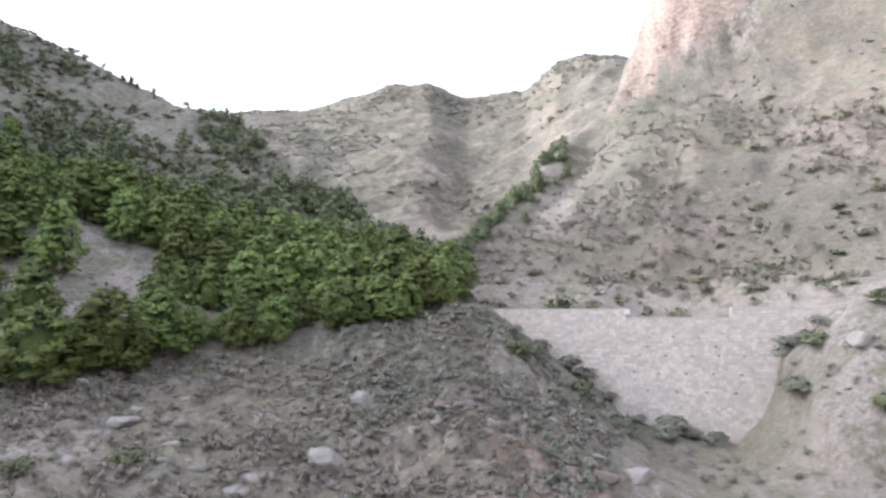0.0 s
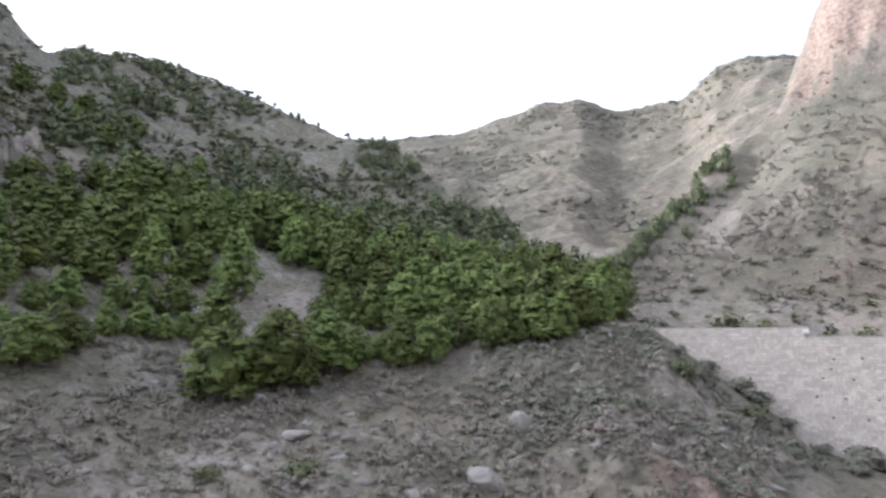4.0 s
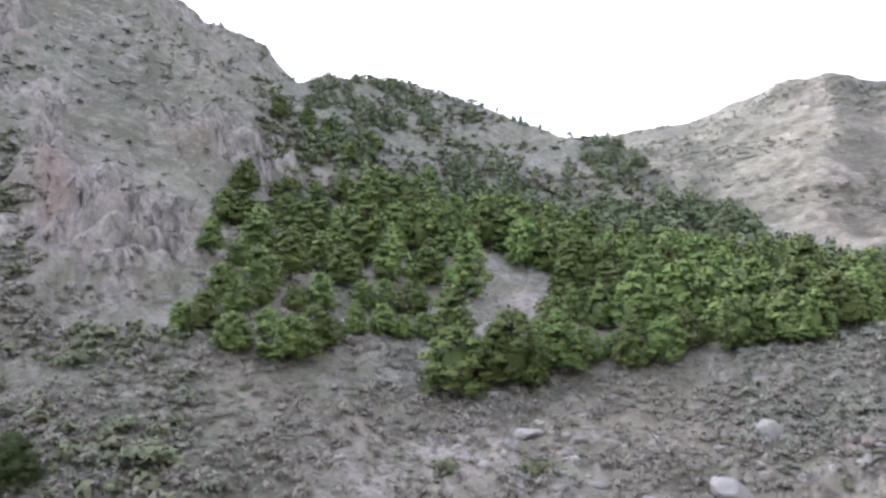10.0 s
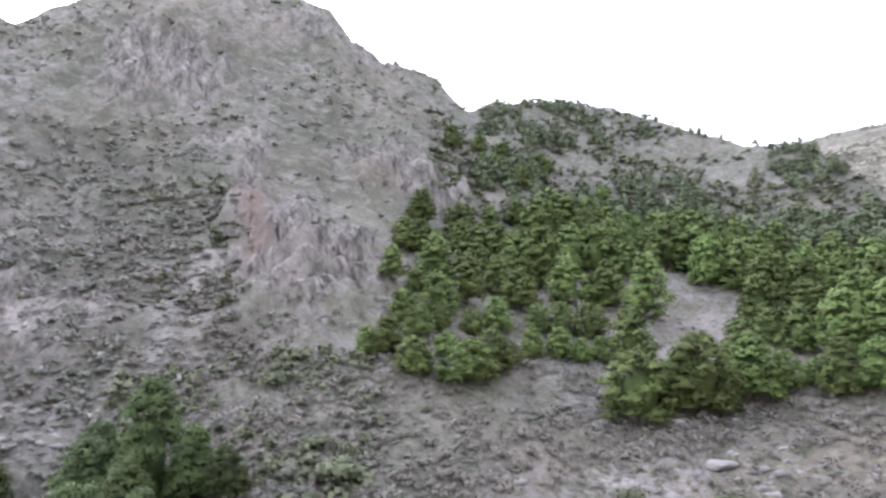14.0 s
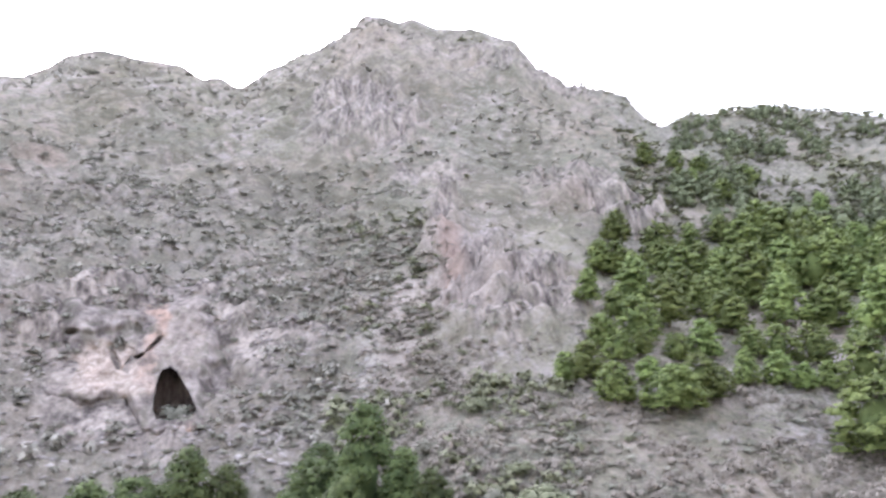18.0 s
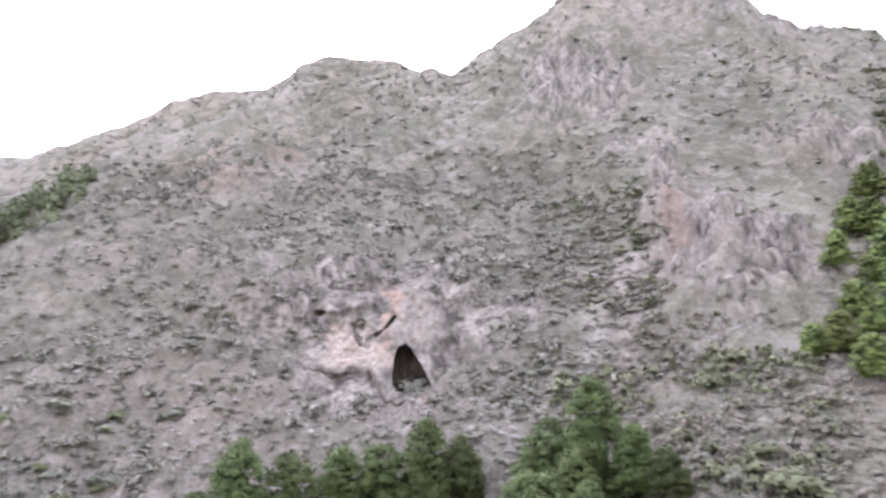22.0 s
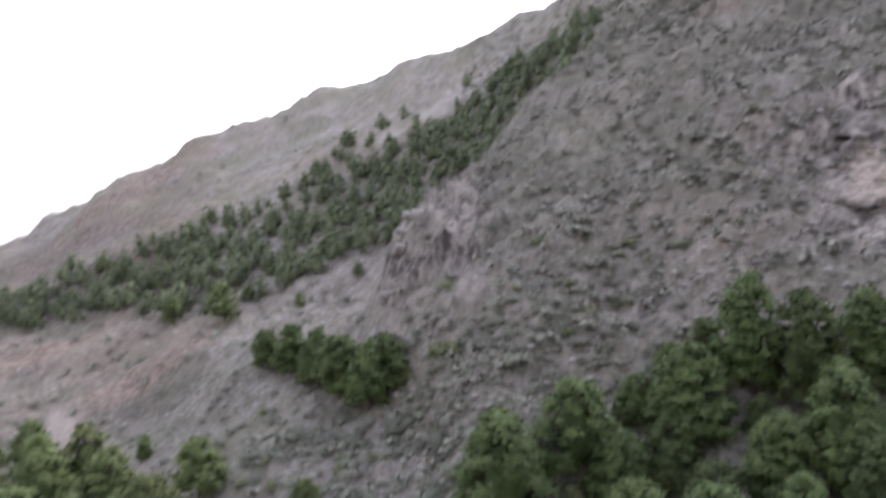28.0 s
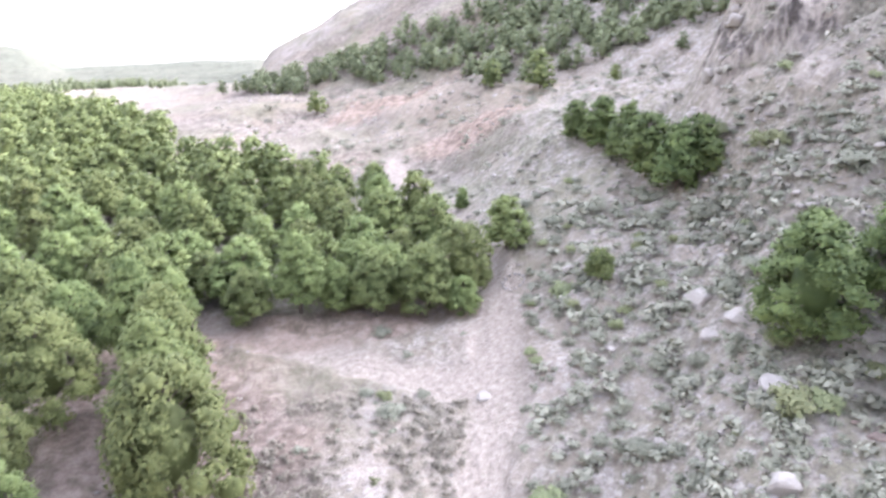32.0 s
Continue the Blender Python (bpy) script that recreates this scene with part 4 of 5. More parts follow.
def strewn(data, rows, seed, sink=0.1, tilt=0.0):
    """Copies of the given pieces (points, faces) at rows of x, y, width, height, joined into one array pair."""
    rng = np.random.default_rng(seed)
    rows = np.array(rows, float)
    z = land(rows[:, 0], rows[:, 1])
    pick, turn = rng.integers(0, len(data), len(rows)), rng.uniform(0, 6.283, len(rows))
    out = []
    for kind, (v, f, *more) in enumerate(data):
        at = np.where(pick == kind)[0]
        if not len(at):
            continue
        c, s = np.cos(turn[at])[:, None], np.sin(turn[at])[:, None]
        w, h = rows[at, 2][:, None], rows[at, 3][:, None]
        vx, vy, vz = v[None, :, 0], v[None, :, 1], v[None, :, 2]
        pts = np.stack([(vx * c - vy * s) * w + rows[at, 0][:, None], (vx * s + vy * c) * w + rows[at, 1][:, None],
                        vz * h + z[at][:, None] - sink * h], -1)
        turned = [np.stack([q[None, :, 0] * c - q[None, :, 1] * s, q[None, :, 0] * s + q[None, :, 1] * c, np.repeat(q[None, :, 2], len(at), 0)], -1).reshape(-1, 3) for q in more]
        out.append((pts.reshape(-1, 3), (f[None] + len(v) * np.arange(len(at))[:, None, None]).reshape(-1, f.shape[1]), *turned))
    return joined(*out)


def stuff(name, data, mat_, label, category, smooth=False):
    return tagged(new(name, mesh_of(name, data[0], data[1], mat_, smooth, *data[2:])), label, category, kind="stuff")


def inside(x, y, poly):
    hit = False
    for (ax, ay), (bx, by) in zip(poly, poly[1:] + poly[:1]):
        if (ay > y) != (by > y) and x < (bx - ax) * (y - ay) / (by - ay) + ax:
            hit = not hit
    return hit


def scatter(poly, gap, count, seed, avoid=()):
    rng = random.Random(seed)
    xs, ys = [p[0] for p in poly], [p[1] for p in poly]
    found, tries = [], 0
    while len(found) < count and tries < count * 40:
        tries += 1
        x, y = rng.uniform(min(xs), max(xs)), rng.uniform(min(ys), max(ys))
        if not inside(x, y, poly) or any(math.hypot(x - ax, y - ay) < ar for ax, ay, ar in avoid):
            continue
        if all(math.hypot(x - ox, y - oy) > gap for ox, oy in found) and all(math.hypot(x - ox, y - oy) > gap * 0.8 for ox, oy in PLANTED):
            found.append((x, y))
    return found


# edge trees of the wood beside the dam: x, y, height
WOOD_EDGE = [(-45.6, 37.4, 2.4), (-44.6, 38.5, 2.9), (-40.6, 38.0, 2.9), (-49.3, 44.6, 2.8), (-46.1, 43.6, 2.7), (-46.5, 46.4, 2.3), (-42.0, 42.6, 2.1), (-38.1, 40.5,
             3.3), (-37.9, 42.2, 3.0), (-38.6, 44.9, 3.4), (-39.2, 47.6, 2.1), (-39.6, 51.6, 2.8), (-38.3, 54.1, 2.6), (-36.9, 55.3, 2.1), (-45.6, 50.2, 2.5), (-45.6,
             53.8, 3.3), (-44.2, 58.3, 2.7), (-42.7, 60.2, 3.2), (-40.2, 62.2, 3.5), (-36.2, 57.5, 2.2), (-34.7, 60.3, 5.3), (-40.7, 73.3, 7.9), (-28.1, 49.9, 6.0)]
WOOD_FRONT = [(-26.6, 52.9, 4.8), (-25.3, 53.9, 6.7), (-24.6, 55.5, 3.6), (-23.7, 60.5, 5.7), (-21.7, 62.3, 3.1), (-27.1, 66.7, 5.1), (-17.7, 62.3, 4.8), (-15.6, 63.5,
              4.1), (-20.1, 64.9, 2.2), (-14.1, 67.1, 3.4), (-12.5, 70.3, 2.9), (-9.3, 66.2, 4.2), (-7.7, 67.7, 2.7), (-5.8, 66.5, 4.6), (-3.7, 66.2, 3.8), (-2.4, 68.7,
              5.1), (-1.1, 72.0, 3.1), (-28.2, 90.0, 6.4), (-31.7, 89.3, 5.8), (-21.8, 84.8, 3.5), (-18.5, 80.1, 4.0), (-20.5, 73.7, 6.0), (-16.6, 84.5, 5.2), (-14.1,
              88.4, 6.3), (-11.3, 95.3, 3.9), (2.3, 94.2, 3.8), (-0.7, 70.7, 3.7)]
# single trees higher in the wood and at the foot of the crags
WOOD_INNER = [(-39.7, 89.2, 7.2), (-35.2, 89.9, 7.5), (-26.8, 77.9, 3.4), (-28.2, 75.8, 3.3), (-54.5, 72.9, 7.9), (-57.6, 70.9, 5.1), (-54.9, 86.3, 7.1), (-53.9, 90.6,
              7.1), (-63.3, 70.4, 5.8), (-65.4, 64.3, 4.6), (-66.7, 63.1, 4.5), (-67.1, 60.9, 4.0), (-75.3, 71.3, 5.2), (-61.1, 60.8, 3.9), (-71.0, 75.3, 6.1), (-54.4,
              47.4, 3.1), (-54.6, 51.2, 2.5), (-49.2, 44.5, 2.7)]
WOOD_UPPER = [(-65.2, 85.7, 6.3), (-62.7, 91.1, 8.3), (-63.8, 96.3, 6.2), (-46.8, 91.1, 7.7), (-45.5, 97.1, 8.0), (-52.3, 106.2, 6.0), (-100.2, 103.8, 5.6), (-99.7,
              111.7, 3.8), (-95.0, 113.0, 4.4), (-94.6, 106.6, 3.2), (-85.4, 108.2, 4.2), (-86.0, 115.5, 4.2), (-91.5, 107.2, 3.5), (-75.6, 107.9, 3.3), (-73.0, 117.8,
              4.0), (-71.0, 81.3, 4.4), (-72.5, 90.5, 3.8), (-56.6, 99.3, 5.1)]
# trees at the foot of the cave slope
FOOT_TREES = [(-38.8, -16.6, 5.5), (-37.3, -3.5, 4.6), (-39.5, -0.7, 5.5), (-41.9, 2.4, 6.1), (-35.0, 0.4, 4.7), (-37.3, 3.6, 4.9), (-48.9, -5.9, 4.9),
              (-48.1, 9.1, 7.5), (-49.9, 6.3, 5.7), (-47.9, 11.3, 5.0), (-48.1, -3.2, 7.4), (-47.7, 0.2, 7.2), (-45.9, 2.2, 4.5), (-46.9, -7.6, 4.8),
              (-47.1, -10.4, 2.3), (-46.4, -14.2, 2.2), (-45.2, -2.0, 2.8), (-41.3, 17.8, 7.6), (-43.6, 15.6, 5.6), (-39.0, 19.2, 4.6), (-36.4, 20.3, 3.0), (-38.8, 15.8, 5.0), (-37.0, 13.2, 5.5), (-35.0, 14.9, 4.6), (-46.7, 17.8, 4.2), (-45.2, 5.0, 3.1), (-39.6, 3.0, 4.3), (-49.2, 3.6, 6.4)]
VALLEY_TREES = [(-36.7, -14.7, 6.8), (-41.5, -12.1, 6.3), (-40.0, -8.9, 5.7), (-34.8, -7.1, 5.4), (-44.6, -6.3, 6.6), (-33.1, -3.4, 5.8), (-41.7, -6.6, 4.6),
                (-46.1, -9.4, 3.6), (-39.2, -41.7, 4.9), (-45.8, -55.9, 2.4), (-37.7, -30.2, 2.7), (-56.3, -49.5, 4.4), (-55.4, -45.6, 5.1), (-53.9, -41.1, 5.4),
                (-51.4, -36.5, 5.8), (-49.5, -32.5, 5.6), (-51.3, -31.7, 5.0), (-75.4, -74.1, 5.7), (-74.7, -84.1, 4.4), (-60.5, -115.6, 4.5), (-77.7, -62.5, 2.3)]
FAN_TREES = [(-6.7, -30.9, 9.5), (-7.8, -36.2, 8.9), (-9.7, -40.9, 8.4), (-9.5, -46.6, 8.4), (-3.2, -42.2, 8.2), (0.6, -37.9, 5.6), (-3.6, -51.7, 8.0), (-6.3, -50.0,
             6.4), (1.2, -33.1, 5.4), (3.2, -47, 6.0), (5.5, -38.5, 5.5), (6.5, -30.0, 6.0), (-22.2, -47.7, 7.2), (-26.5, -43.0, 6.0), (-29.6, -40.5, 6.5), (-31.8,
             -38.5, 3.6), (-24.9, -46.2, 4.6), (-19.4, -51.6, 6.3), (-17.0, -54.4, 4.8), (-38.9, -51.4, 3.6), (-12.6, -54.8, 6.6), (-28.6, -44.6, 5.6), (-33.2, -44.2,
             5.0), (-13.6, -51.4, 5.2)]
WOOD = [tuple(float(q) for q in spot(a, r)) for a, r in ((1, 72), (8, 71), (15, 75), (20, 80), (22, 90), (23, 99), (28, 102), (33, 106), (38, 108), (40.5, 118), (38, 132), (28, 136), (17, 134), (8, 130), (2, 128), (-2, 110))]
SLOPE_WOOD = [(-81, -138), (-83, -108), (-77, -79), (-87, -73), (-92, -60), (-103, -49), (-124, -38), (-142, -40), (-156, -68), (-151, -91), (-131, -95), (-116, -108),
              (-102, -126), (-92, -150), (-84, -190), (-70, -178), (-76, -150)]
FAN_WOOD = [tuple(float(q) for q in spot(a, r)) for a, r in ((140.5, 53), (143, 66), (147, 72), (151, 80), (157, 88), (162, 98), (166, 122), (172, 140), (185, 150), (195, 90), (192, 52), (172, 54),
                                                              (166, 52), (152, 51))]
tree_rng = random.Random(8)
for rows, label in ((WOOD_EDGE + WOOD_FRONT, "bushy green pine at the edge of the hillside wood"), (WOOD_INNER + WOOD_UPPER, "single green pine on the hillside below the crags"), (FOOT_TREES, "green pine at the foot of the cave slope"),
                    (VALLEY_TREES, "rounded green pine on the stony valley side"), (FAN_TREES, "bushy green pine beside the dirt track")):
    for x, y, tall in rows:
        plant(x, y, tall, tree_rng, label)
for x, y in scatter(WOOD, 4.7, 150, 21):
    plant(x, y, tree_rng.uniform(4.4, 7.0), tree_rng, "green pine among others in the hillside wood")
for x, y in scatter([tuple(float(q) for q in spot(a, r)) for a, r in ((31, 88), (35, 76), (41, 70), (45, 64), (50, 70), (47, 86), (43, 100), (36, 108), (30, 106))], 5.2, 32, 25):
    plant(x, y, tree_rng.uniform(4.0, 6.2), tree_rng, "green pine among others in the hillside wood")
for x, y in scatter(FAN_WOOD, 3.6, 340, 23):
    plant(x, y, tree_rng.uniform(4.8, 6.8), tree_rng, "yellow-green pine in the valley wood")
VALLEY_WOOD = [tuple(float(q) for q in spot(a, r)) for a, r in ((163, 108), (165.5, 130), (168, 175), (170.3, 240), (173, 318), (182, 318), (184, 140), (172, 128))]
FAN_FAR = [(x, y, tree_rng.uniform(3.6, 5.4)) for x, y in scatter(VALLEY_WOOD, 4.0, 330, 24)]
for x, y in scatter(SLOPE_WOOD, 2.3, 1100, 22, [(-147, -79, 10), (-139, -85, 8), (-153, -69, 6)]):
    if rough(x, y, 11, 35) < -0.88:
        continue
    x, y = x + tree_rng.gauss(0, 2.0), y + tree_rng.gauss(0, 2.0)
    THICKET.append((x, y, tree_rng.uniform(2.6, 4.6)))
# thinning wood up to the ridge, and the trees of the ravine
for i in range(1050):
    az = tree_rng.uniform(3, 42)
    top = float(np.interp(az, LAND[4][:, 0], LAND[4][:, 1]))
    low = float(np.interp(az, (3, 12, 30, 42), (112, 120, 122, 134)))
    r = low + (top - 1 - low) * tree_rng.random() ** 1.2
    x, y = spot(az, r)
    if rough(x, y, 13, 36) < -0.6 + 0.75 * (r - low) / (top - low):
        continue
    THICKET.append((float(x), float(y), tree_rng.uniform(2.0, 4.6) * (1.2 - 0.5 * (r - 112) / 80)))
for i in range(150):
    f = tree_rng.random()
    x, y = spot(2 - 12 * f + tree_rng.gauss(0, 0.7), 136 + 50 * f + tree_rng.gauss(0, 7))
    THICKET.append((float(x), float(y), tree_rng.uniform(2, 4.2)))
# belts of trees down the valley
for i in range(240):
    x, y = spot(tree_rng.uniform(159.5, 177), tree_rng.gauss(335, 16))
    THICKET.append((float(x), float(y), tree_rng.uniform(2.2, 4.2)))
crowns, trunks = [d[1] for d in FAR_DATA], [stem(d) for d in FAR_DATA]
rows = [(x, y, t / 6 * 1.1, t / 6) for x, y, t in THICKET]
copse = [(x, y, t / 6 * 1.12, t / 6) for x, y, t in COPSE]
downvalley = [(x, y, t / 6 * 1.12, t / 6) for x, y, t in FAN_COPSE]
stuff("young_pine_copse", strewn([d[1] for d in COPSE_DATA], downvalley, 14, 0.0), OPEN_LIGHT_NEEDLES, "close-set yellow-green pine crowns in the valley", "pine wood")
stuff("young_pine_stems", strewn([stem(d) for d in COPSE_DATA], downvalley, 14, 0.0), BARK, "dark stems under the close-set valley pine crowns", "pine wood")
downvalley_far = [(x, y, t / 6 * 1.15, t / 6) for x, y, t in FAN_FAR]
stuff("valley_pine_wood", strewn(crowns, downvalley_far, 34, 0.0), OPEN_LIGHT_NEEDLES, "yellow-green pine crowns far down the valley", "pine wood")
stuff("valley_pine_stems", strewn(trunks, downvalley_far, 34, 0.0), BARK, "dark stems under the far valley pines", "pine wood")
stuff("pine_copse", strewn([d[1] for d in COPSE_DATA], copse, 4, 0.0), NEEDLES, "close-set green pine crowns deeper in the woods", "pine wood")
stuff("pine_copse_stems", strewn([stem(d) for d in COPSE_DATA], copse, 4, 0.0), BARK, "dark stems under the close-set pine crowns", "pine wood")
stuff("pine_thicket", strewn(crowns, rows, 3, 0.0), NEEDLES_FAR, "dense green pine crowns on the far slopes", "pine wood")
stuff("pine_stems", strewn(trunks, rows, 3, 0.0), BARK, "thin dark stems under the far pine crowns", "pine wood")


# ---- scrub, grass and stones ----
def shrub_data(seed, per, size, pads, slim=0.32):
    """A low rounded bush 1 m wide, of several leafy pads."""
    rng = np.random.default_rng(seed)
    centres, radii = [], []
    for i in range(pads):
        a, d = 2.4 * i + rng.uniform(-0.4, 0.4), 0.3 * math.sqrt((i + 0.3) / pads) * rng.uniform(0.8, 1.3)
        rx = rng.uniform(0.2, 0.32) if pads > 3 else rng.uniform(0.3, 0.42)
        centres.append((d * math.cos(a), d * math.sin(a), rng.uniform(0.2, 0.5) * (1.25 - d)))
        radii.append((rx, rx * rng.uniform(0.75, 1.05)))
    return joined(lumps(centres, radii, 0.8), sprays(rng, centres, radii, per, size, 0.06, slim, (0, 0, -0.1), 0.6, 0.14))


def stone_data(seed):
    rng = np.random.default_rng(seed)
    v = ICO * rng.uniform(0.5, 1.35, (12, 1)) * [0.52, 0.4, 0.36]
    tip = rng.uniform(-0.5, 0.5)
    v[:, 2] = np.clip(v[:, 2] + tip * v[:, 0], -0.22, rng.uniform(0.2, 0.38))
    return v, ICO_TRIS


def tuft_data(seed):
    rng = np.random.default_rng(seed)
    a = rng.uniform(0, 6.28, 11)
    foot = np.stack([0.1 * np.cos(a), 0.1 * np.sin(a), np.zeros(11)], 1)
    out = np.stack([np.cos(a) * rng.uniform(0.1, 0.6, 11), np.sin(a) * rng.uniform(0.1, 0.6, 11), rng.uniform(0.6, 1.0, 11)], 1) * 0.6
    side = np.stack([-np.sin(a), np.cos(a), np.zeros(11)], 1) * 0.07
    v = np.stack([foot - side, foot + side, foot + out], 1).reshape(-1, 3)
    return v, np.arange(33).reshape(-1, 3), np.repeat(unit(np.stack([np.cos(a), np.sin(a), np.full(11, 0.9)], 1)), 3, 0)


def bush_mesh(name, data, mat_):
    return mesh_of(name, data[0], data[1], mat_, normals=data[2])


SHRUBS = [shrub_data(60 + s, 24, 0.15, 4) for s in range(6)]
HUMMOCKS = [shrub_data(76 + s, 22, 0.17, 2, 0.4) for s in range(6)]
LOW_SHRUBS = [shrub_data(70 + s, 9, 0.32, 2, 0.4) for s in range(6)]
STONES = [stone_data(80 + s) for s in range(14)]
TUFTS = [tuft_data(90 + s) for s in range(4)]


def field(count, az0, az1, r0, r1, low, high, seed, keep, flat=1.0):
    """Random rows of x, y, width, height over a fan of the plan, thinned by keep(x, y)."""
    rng = np.random.default_rng(seed)
    az = rng.uniform(az0, az1, count)
    r = np.sqrt(rng.uniform(r0 * r0, r1 * r1, count))
    x, y = spot(az, r)
    ok = rng.random(count) < keep(x, y)
    w = low + (high - low) * rng.random(count) ** 2.2
    return np.stack([x, y, w, w * flat * rng.uniform(0.7, 1.15, count)], 1)[ok]


def off_way(x, y):
    u, v = dam_uv(x, y)
    way = 1 - track_mask(x, y)
    way = way * (1 - blob(x, y, 84, 67.5, 9, 6)) * (1 - 0.6 * blob(x, y, 79, 70, 7, 8))
    return way * np.where((u > 70) & (u < 79) & (np.abs(v) < 20), 0, 1)


def patchy(size, seed, level):
    return lambda x, y: np.clip(level + 0.9 * rough_sum(x, y, size, seed, 2), 0, 1) * off_way(x, y)


def bed(x, y):
    """Thick scrub of the stream bed below the slope."""
    az, r = bearing(x, y), np.hypot(x, y)
    return smooth_between(az, 96, 106) * (1 - smooth_between(az, 130, 138)) * (1 - smooth_between(r, 56, 66)) * off_way(x, y)


near = np.vstack([field(4600, -34, 120, 26, 82, 0.4, 1.25, 101, patchy(7, 201, 0.42), 0.85),
                  field(700, 118, 178, 22, 130, 0.4, 1.1, 103, patchy(6, 203, 0.2), 0.8)])
stuff("streambed_scrub", strewn(SHRUBS, field(850, 96, 140, 22, 64, 0.6, 1.7, 102, bed, 0.85), 25), BED_SCRUB, "pale grey-green scrub of the stony stream bed", "scrub")
stuff("dull_streambed_scrub", strewn(LOW_SHRUBS, field(800, 98, 134, 24, 64, 0.6, 1.5, 136, bed, 0.8), 29), GREY_SCRUB, "duller scrub filling the stony stream bed", "scrub")
stuff("green_scrub", strewn(SHRUBS, near[::9], 15), GREEN_SCRUB, "low fresh green scrub on the stony slopes", "scrub")
near = np.delete(near, slice(None, None, 9), 0)
pale_side = bearing(near[:, 0], near[:, 1]) > 98
stuff("pale_scrub", strewn(SHRUBS, near[pale_side], 27), BED_SCRUB, "low pale grey-green scrub on the stony slope", "scrub")
near = near[~pale_side]
stuff("scrub", strewn(SHRUBS, near[::2], 5), SCRUB, "low grey-green scrub on the stony slopes", "scrub")
stuff("dry_scrub", strewn(SHRUBS, near[1::2], 6), DRY, "low dry brownish scrub on the stony slopes", "scrub")
far = np.vstack([field(4200, 62, 122, 50, 125, 0.4, 1.5, 113, patchy(9, 213, 0.5), 0.6), field(6500, -34, 120, 80, 205, 0.6, 1.6, 104, patchy(22, 204, 0.35), 0.8), field(1400, 118, 158, 80, 260, 0.6, 1.9, 105, patchy(16, 205, 0.2), 0.7)])
brown = np.vstack([field(650, 60, 71, 58, 98, 0.7, 1.8, 114, patchy(8, 214, 0.7), 0.9), field(6500, -34, 0, 108, 200, 0.45, 1.3, 115, patchy(18, 215, 0.5), 0.9),
                   field(900, 138, 164, 24, 40, 0.35, 0.9, 116, patchy(4, 216, 0.5), 0.9)])
stuff("brown_scrub", strewn(HUMMOCKS, brown[np.hypot(brown[:, 0], brown[:, 1]) < 106], 17), BROWN, "low brown twiggy scrub on the slopes", "scrub")
stuff("far_brown_scrub", strewn(LOW_SHRUBS, brown[np.hypot(brown[:, 0], brown[:, 1]) >= 106], 20), BROWN, "small brown bushes dotted over the slope above the dam", "scrub")
stuff("far_scrub", strewn(LOW_SHRUBS, far, 7), SCRUB, "scattered dull green scrub on the upper slopes", "scrub")
dark = field(1100, -34, 60, 84, 190, 1.2, 3.2, 106, patchy(30, 206, 0.2), 0.7)
dark = np.vstack([dark, field(700, 50, 70, 34, 60, 0.6, 1.7, 129, patchy(6, 229, 0.65), 0.9), field(3400, 2, 46, 112, 205, 1.0, 3.2, 126, patchy(16, 226, 0.6), 0.75), field(230, 61, 69, 58, 104, 0.8, 1.9, 127, patchy(9, 227, 0.6), 0.8)])
stuff("dark_bushes", strewn(LOW_SHRUBS, dark, 8), GREEN_SCRUB, "scattered dark green bushes on the upper slopes", "scrub")
ashen_low = np.vstack([field(2200, 62, 107, 45, 118, 0.7, 1.7, 130, patchy(8, 230, 0.4), 0.75), field(1500, -10, 62, 36, 62, 0.5, 1.2, 132, patchy(5, 232, 0.4), 0.65), field(900, 124, 158, 56, 110, 0.6, 1.6, 133, patchy(7, 233, 0.45), 0.65)])
stuff("ashen_scrub", strewn(HUMMOCKS, ashen_low, 28), GREY_SCRUB, "rounded ash-green scrub between the rocks", "scrub")
ashen = np.vstack([field(420, 60, 110, 56, 180, 1.1, 2.8, 117, patchy(20, 217, 0.45), 0.7), field(520, 122, 160, 60, 150, 0.6, 2.0, 118, patchy(12, 218, 0.5), 0.7)])
stuff("grey_bushes", strewn(SHRUBS, ashen, 18), GREY_SCRUB, "scattered grey-green bushes on the stony slopes", "scrub")
# rounded hummocks of grey and straw-coloured scrub, close-set below the wood and on the cave slope
hummock = np.vstack([field(4200, 4, 66, 36, 64, 0.45, 1.15, 141, patchy(6, 241, 0.55), 1.25), field(2200, -14, 6, 40, 66, 0.4, 1.0, 142, patchy(5, 242, 0.5), 1.15)])
bank = field(1500, -13, 8, 42, 72, 0.5, 1.4, 145, patchy(5, 245, 0.6), 1.1)
stuff("bank_scrub", strewn(SHRUBS, bank, 43), GREY_SCRUB, "grey-green scrub thick on the bank beside the dam", "scrub")
stuff("straw_scrub", strewn(HUMMOCKS, hummock, 41), STRAW, "straw-coloured rounded scrub below the pine wood", "scrub")
slope_hummock = np.vstack([field(2600, 64, 122, 44, 120, 0.6, 1.5, 143, patchy(10, 243, 0.5), 1.1), field(1600, 44, 108, 110, 190, 0.8, 1.9, 144, patchy(18, 244, 0.5), 1.0)])
stuff("stony_slope_scrub", strewn(LOW_SHRUBS, slope_hummock, 42), ASH, "ash-grey rounded scrub on the cave slope", "scrub")
distant = field(6500, -16, 19, 270, 640, 1.4, 4.6, 119, patchy(60, 219, 0.5), 0.5)
stuff("distant_scrub", strewn(LOW_SHRUBS, distant, 19), GREY_SCRUB, "dull green scrub on the distant mountain", "scrub")
